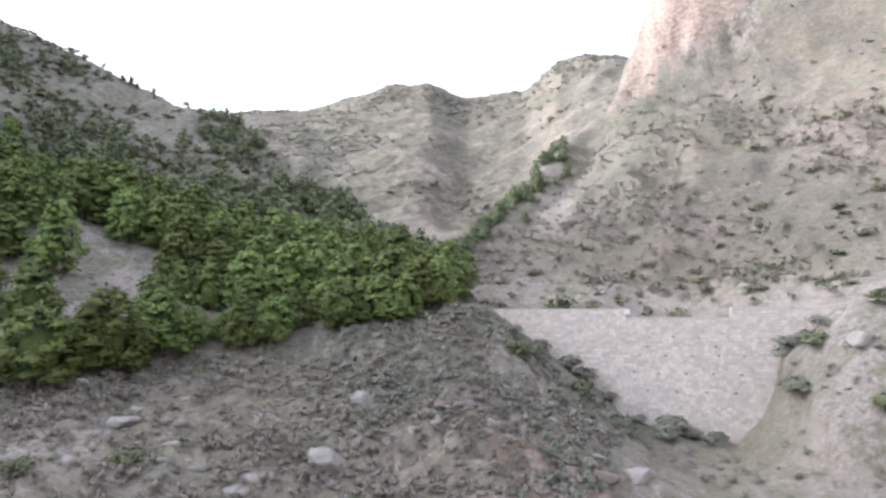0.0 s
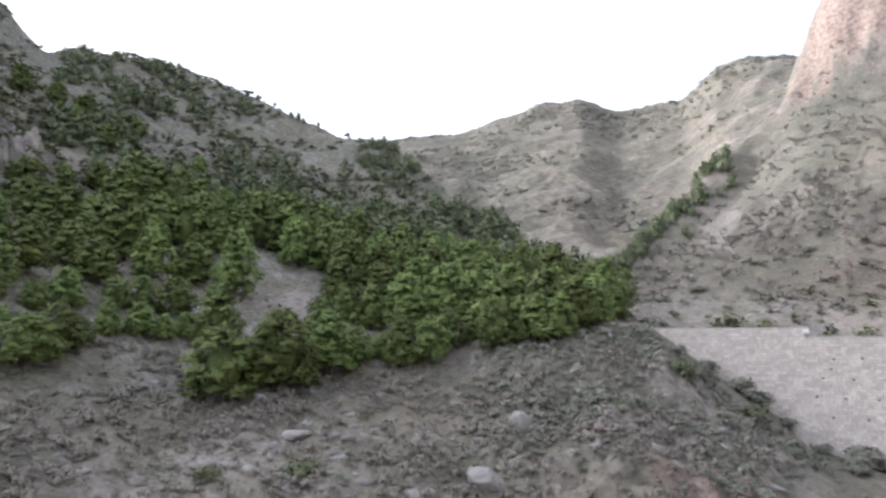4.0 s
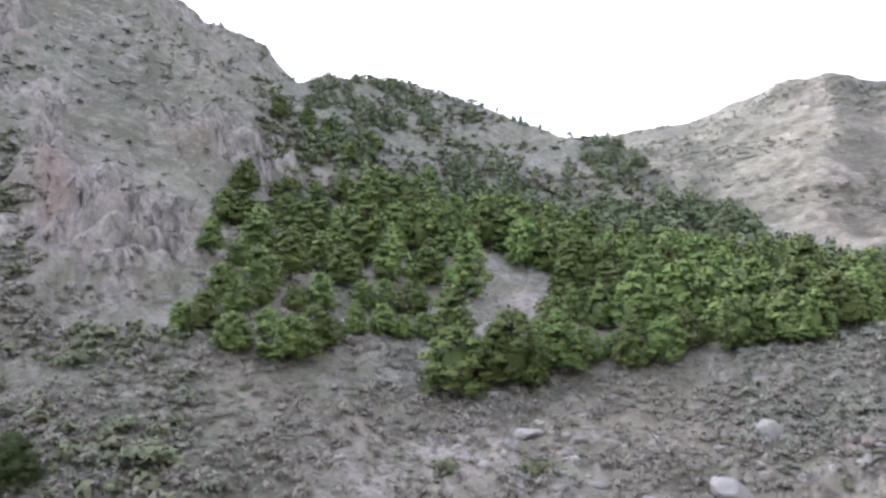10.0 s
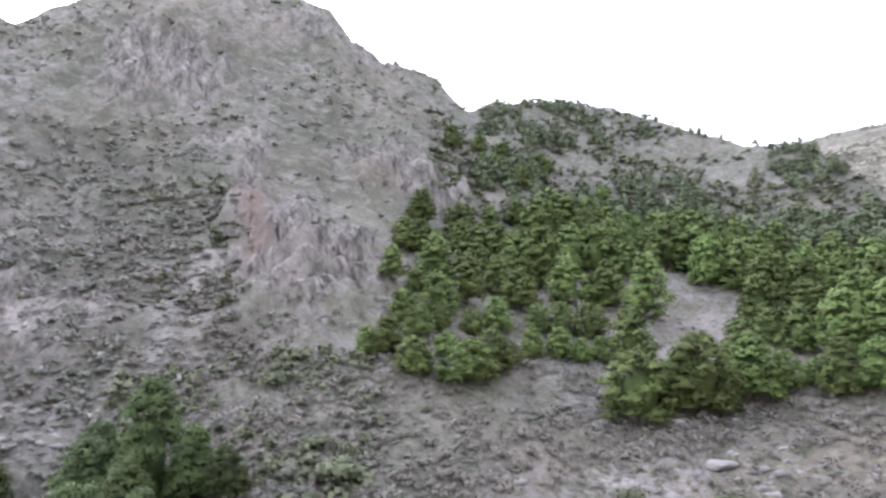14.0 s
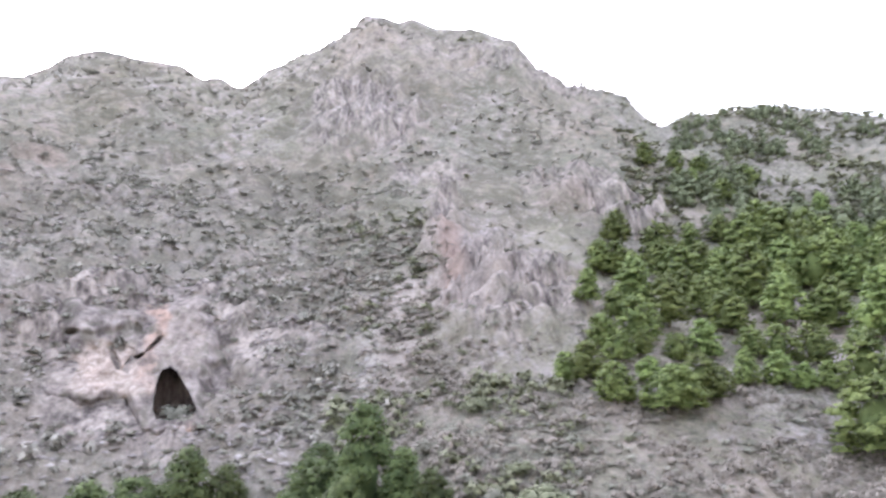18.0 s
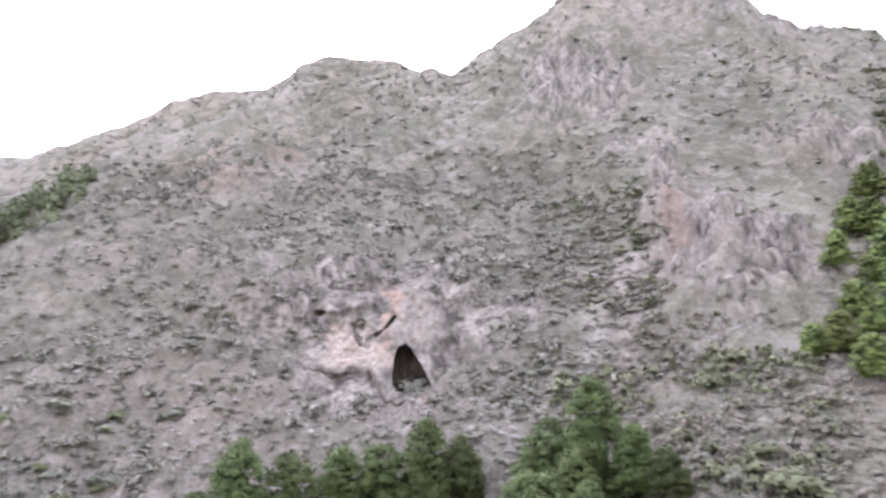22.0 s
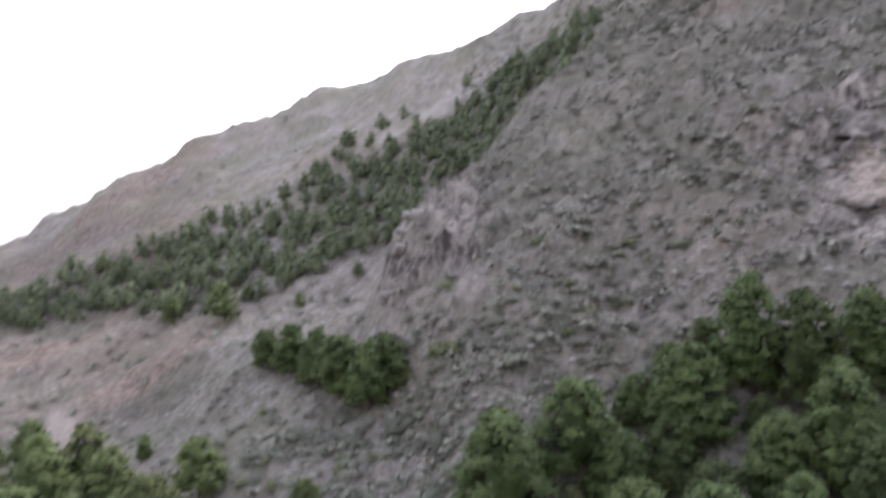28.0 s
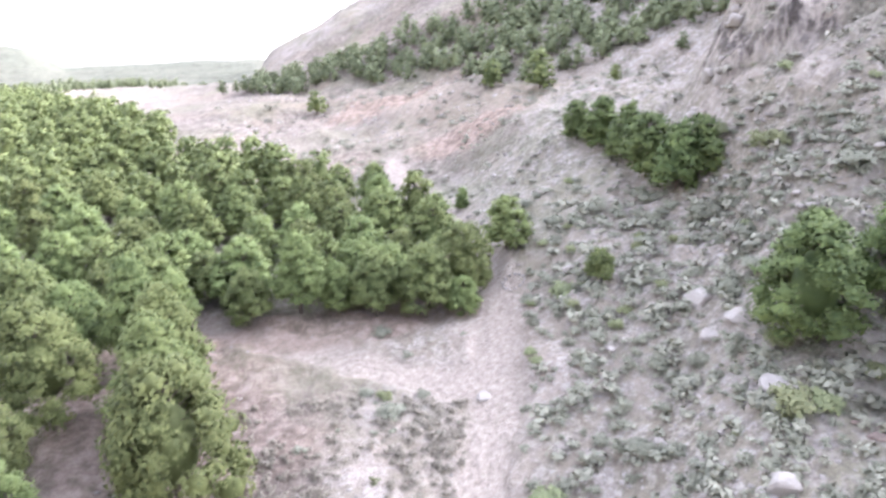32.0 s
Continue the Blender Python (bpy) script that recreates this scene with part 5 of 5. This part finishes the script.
stones = np.vstack([field(900, 65, 80, 52, 78, 0.4, 1.4, 147, patchy(6, 247, 0.6), 0.8), field(260, 23, 33, 68, 92, 0.3, 1.0, 146, patchy(5, 246, 0.7), 0.8), field(800, -12, 40, 38, 60, 0.35, 1.6, 128, patchy(5, 228, 0.45), 0.8), field(9000, 66, 122, 44, 112, 0.3, 1.1, 112, patchy(6, 212, 0.55), 0.75), field(6500, -34, 125, 24, 80, 0.15, 0.75, 107, patchy(5, 207, 0.4), 0.8), field(1500, 100, 178, 20, 75, 0.12, 0.5, 108, patchy(5, 208, 0.4), 0.8),
                    field(2200, -34, 120, 80, 200, 0.5, 1.9, 109, patchy(14, 209, 0.35), 0.7), field(3200, 124, 160, 60, 170, 0.3, 1.1, 110, patchy(9, 210, 0.5), 0.8)])
stuff("loose_stones", strewn(STONES, stones, 9, 0.05), STONE, "grey loose limestone lying on the slopes", "stones")
grass = field(9000, -12, 62, 36, 76, 0.4, 1.0, 111, patchy(6, 211, 0.45), 0.9)
stuff("dry_grass", strewn(TUFTS, grass, 10), DRY, "pale dry grass tufts below the pine wood", "grass")


# ---- the cave in the slope ----
def slope_distance(az, el):
    """How far the smooth slope lies along each line of sight, for the sheet of rock round the cave."""
    coarse_a, coarse_e = np.linspace(az.min(), az.max(), 15), np.linspace(el.min(), el.max(), 14)
    r = np.arange(52, 110, 0.1)
    table = np.zeros((15, 14))
    for i, a in enumerate(coarse_a):
        x, y = spot(a, r)
        z = land(x, y, False, False) - EYE_Z
        for j, e in enumerate(coarse_e):
            over = np.where(z >= r * math.tan(math.radians(e)))[0]
            table[i, j] = r[over[0]] if len(over) else 110
    fi = (az - coarse_a[0]) / (coarse_a[1] - coarse_a[0])
    fj = (el - coarse_e[0]) / (coarse_e[1] - coarse_e[0])
    i, j = np.clip(fi.astype(int), 0, 13), np.clip(fj.astype(int), 0, 12)
    fi, fj = fi - i, fj - j
    return (table[i, j] * (1 - fi) + table[i + 1, j] * fi) * (1 - fj) + (table[i, j + 1] * (1 - fi) + table[i + 1, j + 1] * fi) * fj


MOUTH = [(82.2, -1.0), (82.1, 0.1), (81.8, 0.8), (81.2, 1.05), (80.75, 0.7), (80.2, -0.15), (79.6, -1.2), (79.05, -2.4), (79.6, -2.8), (80.4, -3.0), (81.9, -2.8), (82.3, -2.0)]


def dent(az, el, a, e, wa, we, turn=0.0):
    c, s = math.cos(math.radians(turn)), math.sin(math.radians(turn))
    da, de = az - a, el - e
    return 1 - smooth_between(np.hypot((da * c + de * s) / wa, (-da * s + de * c) / we), 0.55, 1.1)


def build_cave():
    cave = tagged(new("cave"), "dark arched cave in a rusty and cream limestone wall", "cave")
    a, e = np.meshgrid(np.arange(76.5, 91.5, 0.09), np.arange(-5.0, 9.0, 0.09), indexing="ij")
    r = slope_distance(a, e)
    across = np.radians(a) * 66
    up = r * np.tan(np.radians(e))
    ja, je = a + 0.5 * rough_sum(across, up, 2.0, 311, 3), e + 0.4 * rough_sum(across, up, 1.8, 315, 3)
    edge = smooth_between(ja, 76.6, 79.6) * (1 - smooth_between(ja, 87.4, 90.8)) * smooth_between((je + 4.6 - 2.0 * smooth_between(a, 82.6, 84.2)) / (1.4 + 1.0 * smooth_between(a, 82.6, 84.2)), 0, 1) * (1 - smooth_between(je, 5.0, 8))
    ribs = rough_sum(across, up * 0.35, 1.6, 301, 4)
    out = -1.4 + edge * (3.2 + 0.5 * ribs) + 0.3 * rough_sum(across, up, 0.9, 305, 3)
    # alcove of pale rock under an overhang, with a slanting crack and small holes
    alcove = dent(a, e, 86.0, 0.9, 3.3, 2.0, -14)
    out = out - 1.3 * alcove + 0.45 * alcove * rough_sum(across, up, 0.8, 321, 3)
    out = out - 2.6 * dent(a, e, 84.83, 2.55, 0.36, 0.62, -12) - 1.8 * dent(a, e, 85.05, 1.5, 0.28, 0.75, -25)
    out = out - 2.0 * dent(a, e, 83.7, 1.55, 0.85, 0.2, -36) - 2.0 * dent(a, e, 82.5, 2.65, 0.85, 0.17, -50)
    out = out - 1.8 * dent(a, e, 87.95, 3.4, 0.5, 0.26, -8) - 1.2 * dent(a, e, 88.35, 2.45, 0.35, 0.2) - 0.9 * dent(a, e, 83.6, 3.6, 0.3, 0.7, -20)
    out = out - 0.9 * dent(a, e, 82.0, 5.75, 1.0, 0.14, -16) - 1.2 * dent(a, e, 86.2, 6.0, 1.6, 0.4, -22)
    # brow over the alcove, fluted rock over the mouth and its smooth shoulder
    out = out + 0.9 * dent(a, e, 86.2, 4.3, 3.0, 0.9, -12) + 0.7 * dent(a, e, 79.6, 2.6, 1.6, 3.4, 12) + 0.5 * dent(a, e, 79.5, 5.7, 0.6, 0.5)
    flutes = 0.5 - np.abs(rough_sum(across + 0.4 * up, up * 0.12, 1.5, 325, 3))
    out = out + 0.8 * flutes * dent(a, e, 80.2, 6.6, 3.4, 2.0)
    d = r - out
    x, y = spot(a, d)
    z = EYE_Z + d * np.tan(np.radians(e))
    na, ne = a.shape
    verts = np.stack([x, y, z], -1).reshape(-1, 3)
    faces = []
    for i in range(na - 1):
        for j in range(ne - 1):
            if not inside(a[i, j] + 0.045, e[i, j] + 0.045, MOUTH):
                faces.append((i * ne + j, i * ne + j + 1, (i + 1) * ne + j + 1, (i + 1) * ne + j))
    me = mesh_of("rock_face", verts, faces, CAVE_ROCK, True)
    worn = 0.35 * rough_sum(across, up, 1.3, 331, 3)
    pale_area = np.clip((1 + worn) * (dent(ja, je, 86.2, 0.9, 3.2, 1.8, -16) + 0.8 * dent(ja, je, 83.6, -0.2, 1.6, 1.5, -20) + 0.35 * dent(ja, je, 80.9, 3.2, 2.2, 3.0)), 0, 1)
    rust_area = np.clip((0.85 + worn) * (dent(ja, je, 82.4, 4.6, 0.9, 2.0, -18) + 0.7 * dent(ja, je, 82.6, 1.2, 0.8, 2.6) + 0.9 * dent(ja, je, 79.8, -3.5, 1.1, 0.7) + 0.2 * alcove), 0, 1)
    for name, values in (("pale", pale_area), ("red", rust_area)):
        me.attributes.new(name, "FLOAT", "POINT").data.foreach_set("value", np.ascontiguousarray(values, np.float32).ravel())
    child("rock_face", me, cave, "weathered grey, cream and rusty rock face")
    # the hollow behind the mouth
    mid = float(slope_distance(np.array([76.5, 80.8, 91.5]), np.array([-5.0, -1.0, 9.0]))[1])
    cx, cy = spot(80.8, mid - 0.9)
    c, s = math.cos(math.radians(80.8)), math.sin(math.radians(80.8))
    verts, faces = [], []
    for i in range(15):
        f = i / 14
        for j in range(28):
            t = 2 * math.pi * j / 28
            wob = 1 + 0.12 * noise.noise((i * 0.5, math.cos(t) * 2, math.sin(t) * 2))
            w, h, dep = 2.5 * math.cos(f * 1.55) ** 0.6 * math.cos(t) * wob, 2.9 * math.cos(f * 1.55) ** 0.6 * math.sin(t) * wob, 9.0 * math.sin(f * 1.55)
            dep += 0.25 + 1.45 * max(h, -2.0) * (1 - f)
            verts.append((cx + w * c - dep * s, cy + w * s + dep * c, EYE_Z - 1.1 + max(h, -2.2)))
    for i in range(14):
        for j in range(28):
            faces.append((i * 28 + j, i * 28 + (j + 1) % 28, (i + 1) * 28 + (j + 1) % 28, (i + 1) * 28 + j))
    hollow = mesh_of("hollow", verts, faces, CAVE_ROCK, True)
    hollow.attributes.new("red", "FLOAT", "POINT").data.foreach_set("value", np.full(len(hollow.vertices), 0.5, np.float32))
    hollow.attributes.new("pale", "FLOAT", "POINT").data.foreach_set("value", np.zeros(len(hollow.vertices), np.float32))
    child("hollow", hollow, cave, "dark brown cave walls")
    bush = tagged(new("cave_bush", bush_mesh("cave_bush", shrub_data(77, 60, 0.13, 9), GREY_SCRUB)), "round dull green bush growing in the cave mouth", "bush")
    bx, by = spot(80.5, mid - 0.7)
    bush.matrix_world = Matrix.Translation((float(bx), float(by), EYE_Z - 3.7)) @ Matrix.Diagonal((3.1, 3.1, 2.6, 1))
    return cave


build_cave()


# ---- boulders and single bushes ----
def boulder_mesh(seed, mat_):
    bm = bmesh.new()
    bmesh.ops.create_icosphere(bm, subdivisions=3, radius=0.5)
    rng = random.Random(seed)
    shift = Vector((rng.uniform(0, 50), rng.uniform(0, 50), rng.uniform(0, 50)))
    cuts = [(Vector((rng.gauss(0, 1), rng.gauss(0, 1), rng.gauss(0, 0.8))).normalized(), rng.uniform(0.26, 0.4)) for _ in range(15)]
    for v in bm.verts:
        v.co *= 1 + 0.2 * noise.noise(v.co * 2.2 + shift)
        for way, d in cuts:
            over = v.co.dot(way) - d
            if over > 0:
                v.co -= way * over * 0.95
        v.co *= 1 + 0.07 * noise.noise(v.co * 6 + shift) + 0.04 * noise.noise(v.co * 15 + shift)
    me = bpy.data.meshes.new("boulder")
    bm.to_mesh(me)
    bm.free()
    me.materials.append(mat_)
    return me


BOULDERS = [(-7.1, 43.9, 2.9, 2.1, 0), (-11.8, 41.1, 1.26, 1.26, 0), (3.2, 48.1, 1.56, 1.95, 0), (0.5, 53.0, 1.92, 1.49, 0), (-5.9, 52.2, 2.53, 2.0, 0), (9.5, 47.8, 3.57, 2.6, 1),
            (5.1, 42.9, 3.91, 2.13, 1), (12.9, 48.3, 2.0, 1.6, 0), (32.3, 55.3, 2.25, 1.53, 0), (6.7, 43.5, 2.17, 1.81, 1), (-0.6, 51.2, 2.06, 1.65, 1)]
LEDGES = [(-3.5, 47.9, 1.55, 0.97, 0), (-20.3, 46.0, 2.43, 1.01, 0), (-26.6, -10.3, 1.77, 1.43, 0), (-29.3, -14.6, 0.82, 0.69, 0), (-28.8, -14.5, 0.56, 0.44, 0), (-38.4, -22.5, 2.35, 1.76, 0),
          (-36.6, -18.5, 2.4, 0.9, 0), (-37.9, -17.6, 1.6, 0.9, 0), (-35.4, -19.6, 1.5, 0.7, 0), (-31.8, -13.4, 2.89, 1.16, 0), (-25.9, -10.6, 1.13, 0.74, 0), (-32.3, -9.1, 1.26, 0.82, 1), (-27.7, -17.1, 0.97, 0.52, 0), (-25.7, -29.0, 1.28, 0.45, 0),
          (-32.6, -24.5, 0.75, 0.53, 0), (-38.0, -33.3, 1.33, 0.88, 0)]
stone_rng = random.Random(31)
shapes = [[boulder_mesh(10 * k + s, m) for s in range(5)] for k, m in enumerate((STONE, RED_STONE))]
broken = []
for x, y, w, h, kind in BOULDERS + LEDGES:
    if not kind:
        broken.append((x, y, w, h, kind))
        continue
    for i in range(4):
        k = stone_rng.uniform(0.35, 0.65)
        broken.append((x + stone_rng.uniform(-0.5, 0.5) * w, y + stone_rng.uniform(-0.5, 0.5) * w, w * k, h * k * 1.3, kind))
for i in range(16):      # broken edge of the rocky spur
    f = i / 15
    x, y = spot(119.6 + 3.0 * f + stone_rng.uniform(-0.8, 0.8), 77 - 9 * f + stone_rng.uniform(-2.5, 2.5))
    broken.append((float(x), float(y), 0.7 + 1.9 * stone_rng.random() ** 2, stone_rng.uniform(0.7, 1.8), 0))
for x, y, w, h, kind in broken:
    rock = tagged(new("boulder", shapes[kind][stone_rng.randrange(5)]), "weathered rusty limestone boulder on the slope" if kind else "pale grey limestone boulder lying on the slope", "boulder", "boulders")
    rock.matrix_world = Matrix.Translation((x, y, float(land(x, y)) + h * (0.0 if kind else 0.06))) @ Matrix.Rotation(stone_rng.uniform(0, 6.28), 4, "Z") @ Matrix.Diagonal((w * (1.5 if kind else 1.15), w * 0.95, h * (0.75 if kind else 1.0), 1))

BUSHES = [bush_mesh("bush", shrub_data(120 + s, 60, 0.13, 9), GREEN_SCRUB if s % 2 else SCRUB) for s in range(6)]
BUSH_SPOTS = [(-17.9, 41.0, 2.0, 1), (-22, 37.5, 1.6, 1), (-33.0, 25.2, 3.0, 1), (-30, 27, 1.8, 0), (-35.5, 23.5, 1.6, 0), (-37, 26.5, 1.7, 1), (-39.5, 25, 1.4, 0), (-38, 31.5, 1.5, 0), (-44.5, 24, 1.8, 0), (-46.9, 29.7, 2.2, 1), (6.5, 62, 2.4, 1), (9, 66, 2.2, 0), (12.5, 66, 2.6, 1), (16.5, 65.5, 3.0, 0), (20.5, 66.2, 2.6, 0),
              (24.5, 66, 2.2, 0), (31, 60, 2.6, 1), (36, 58, 2.4, 1), (31.5, 50, 3.4, 1), (27, 44, 3.0, 1), (1.5, 55, 1.2, 1), (-2, 56, 1.3, 1), (4, 58, 1.8, 0), (14, 60, 2.4, 0)]
for x, y, w, kind in BUSH_SPOTS:
    bush = tagged(new("bush", BUSHES[2 * stone_rng.randrange(3) + kind]), "rounded green bush among the stones" if kind else "grey-green bush among the stones", "bush", "bushes")
    bush.matrix_world = Matrix.Translation((x, y, float(land(x, y)) - 0.1)) @ Matrix.Rotation(stone_rng.uniform(0, 6.28), 4, "Z") @ Matrix.Diagonal((w, w, w * 0.85, 1))
BANK_BUSHES = [bush_mesh("bush", shrub_data(160 + s, 60, 0.13, 9), SCRUB if s % 2 else GREY_SCRUB) for s in range(6)]
# bushes along the banks beside the dam
for v, u, w, kind in [(-11.3, 73.2, 2.4, 0), (-8.4, 72.6, 2.8, 1), (-6.8, 72.2, 3.0, 1), (-4.4, 72.9, 1.9, 0), (-1.6, 73.2, 1.6, 0), (1.2, 72.8, 3.0, 0), (3.2, 73.0, 2.2, 0), (5.6, 73.2, 1.8, 0), (12.2, 73.4, 2.8, 0),
                      (11.4, 72.8, 2.0, 0), (14.5, 72.6, 2.2, 0), (12.6, 69.5, 2.2, 1), (11.2, 64.0, 3.2, 1), (-13.2, 70.0, 1.8, 0), (-10.4, 66.5, 2.0, 1)]:
    x, y, z = dam_point(v, 0, u)
    bush = tagged(new("bush", BANK_BUSHES[2 * stone_rng.randrange(3) + kind]), "green bush on the bank beside the dam" if kind else "dull grey-green bush at the foot of the dam", "bush", "bushes")
    bush.matrix_world = Matrix.Translation((x, y, float(land(x, y)) - 0.1)) @ Matrix.Rotation(stone_rng.uniform(0, 6.28), 4, "Z") @ Matrix.Diagonal((w, w, w * 0.8, 1))
# bushes on the slope behind the dam
for x, y, w, h in field(75, -31, 0, 80, 135, 1.0, 2.6, 135, lambda x, y: 0.75 * off_way(x, y), 0.8):
    bush = tagged(new("bush", BANK_BUSHES[stone_rng.randrange(6)]), "dull green bush on the slope behind the dam", "bush", "bushes")
    bush.matrix_world = Matrix.Translation((x, y, float(land(x, y)) - 0.1)) @ Matrix.Rotation(stone_rng.uniform(0, 6.28), 4, "Z") @ Matrix.Diagonal((w, w, h, 1))
BED_BUSHES = [bush_mesh("bush", shrub_data(140 + s, 60, 0.13, 9), BED_GREEN if s % 2 else BED_SCRUB) for s in range(6)]
# single bushes of the stream bed and the track's edge
for i, (x, y, w, h) in enumerate(field(260, 98, 150, 24, 66, 1.0, 2.4, 131, lambda x, y: 0.55 * off_way(x, y), 0.8)):
    kind = int(i % 5 < 2)
    bush = tagged(new("bush", BED_BUSHES[2 * stone_rng.randrange(3) + kind]), "olive-green bush in the stony stream bed" if kind else "greyish scrub bush in the stony stream bed", "bush", "bushes")
    bush.matrix_world = Matrix.Translation((x, y, float(land(x, y)) - 0.1)) @ Matrix.Rotation(stone_rng.uniform(0, 6.28), 4, "Z") @ Matrix.Diagonal((w, w, h, 1))

# ring of stones beside the track
ring = tagged(new("stone_ring"), "small ring of pale stones beside the dirt track", "stone ring")
for i in range(13):
    a = 2 * math.pi * i / 13
    x, y = -36.3 + 0.85 * math.cos(a), -37.6 + 0.85 * math.sin(a)
    stone = child("stone", shapes[0][i % 5], ring)
    stone.matrix_world = Matrix.Translation((x, y, float(land(x, y)) + 0.1)) @ Matrix.Rotation(a, 4, "Z") @ Matrix.Diagonal((0.36, 0.42, 0.34, 1))
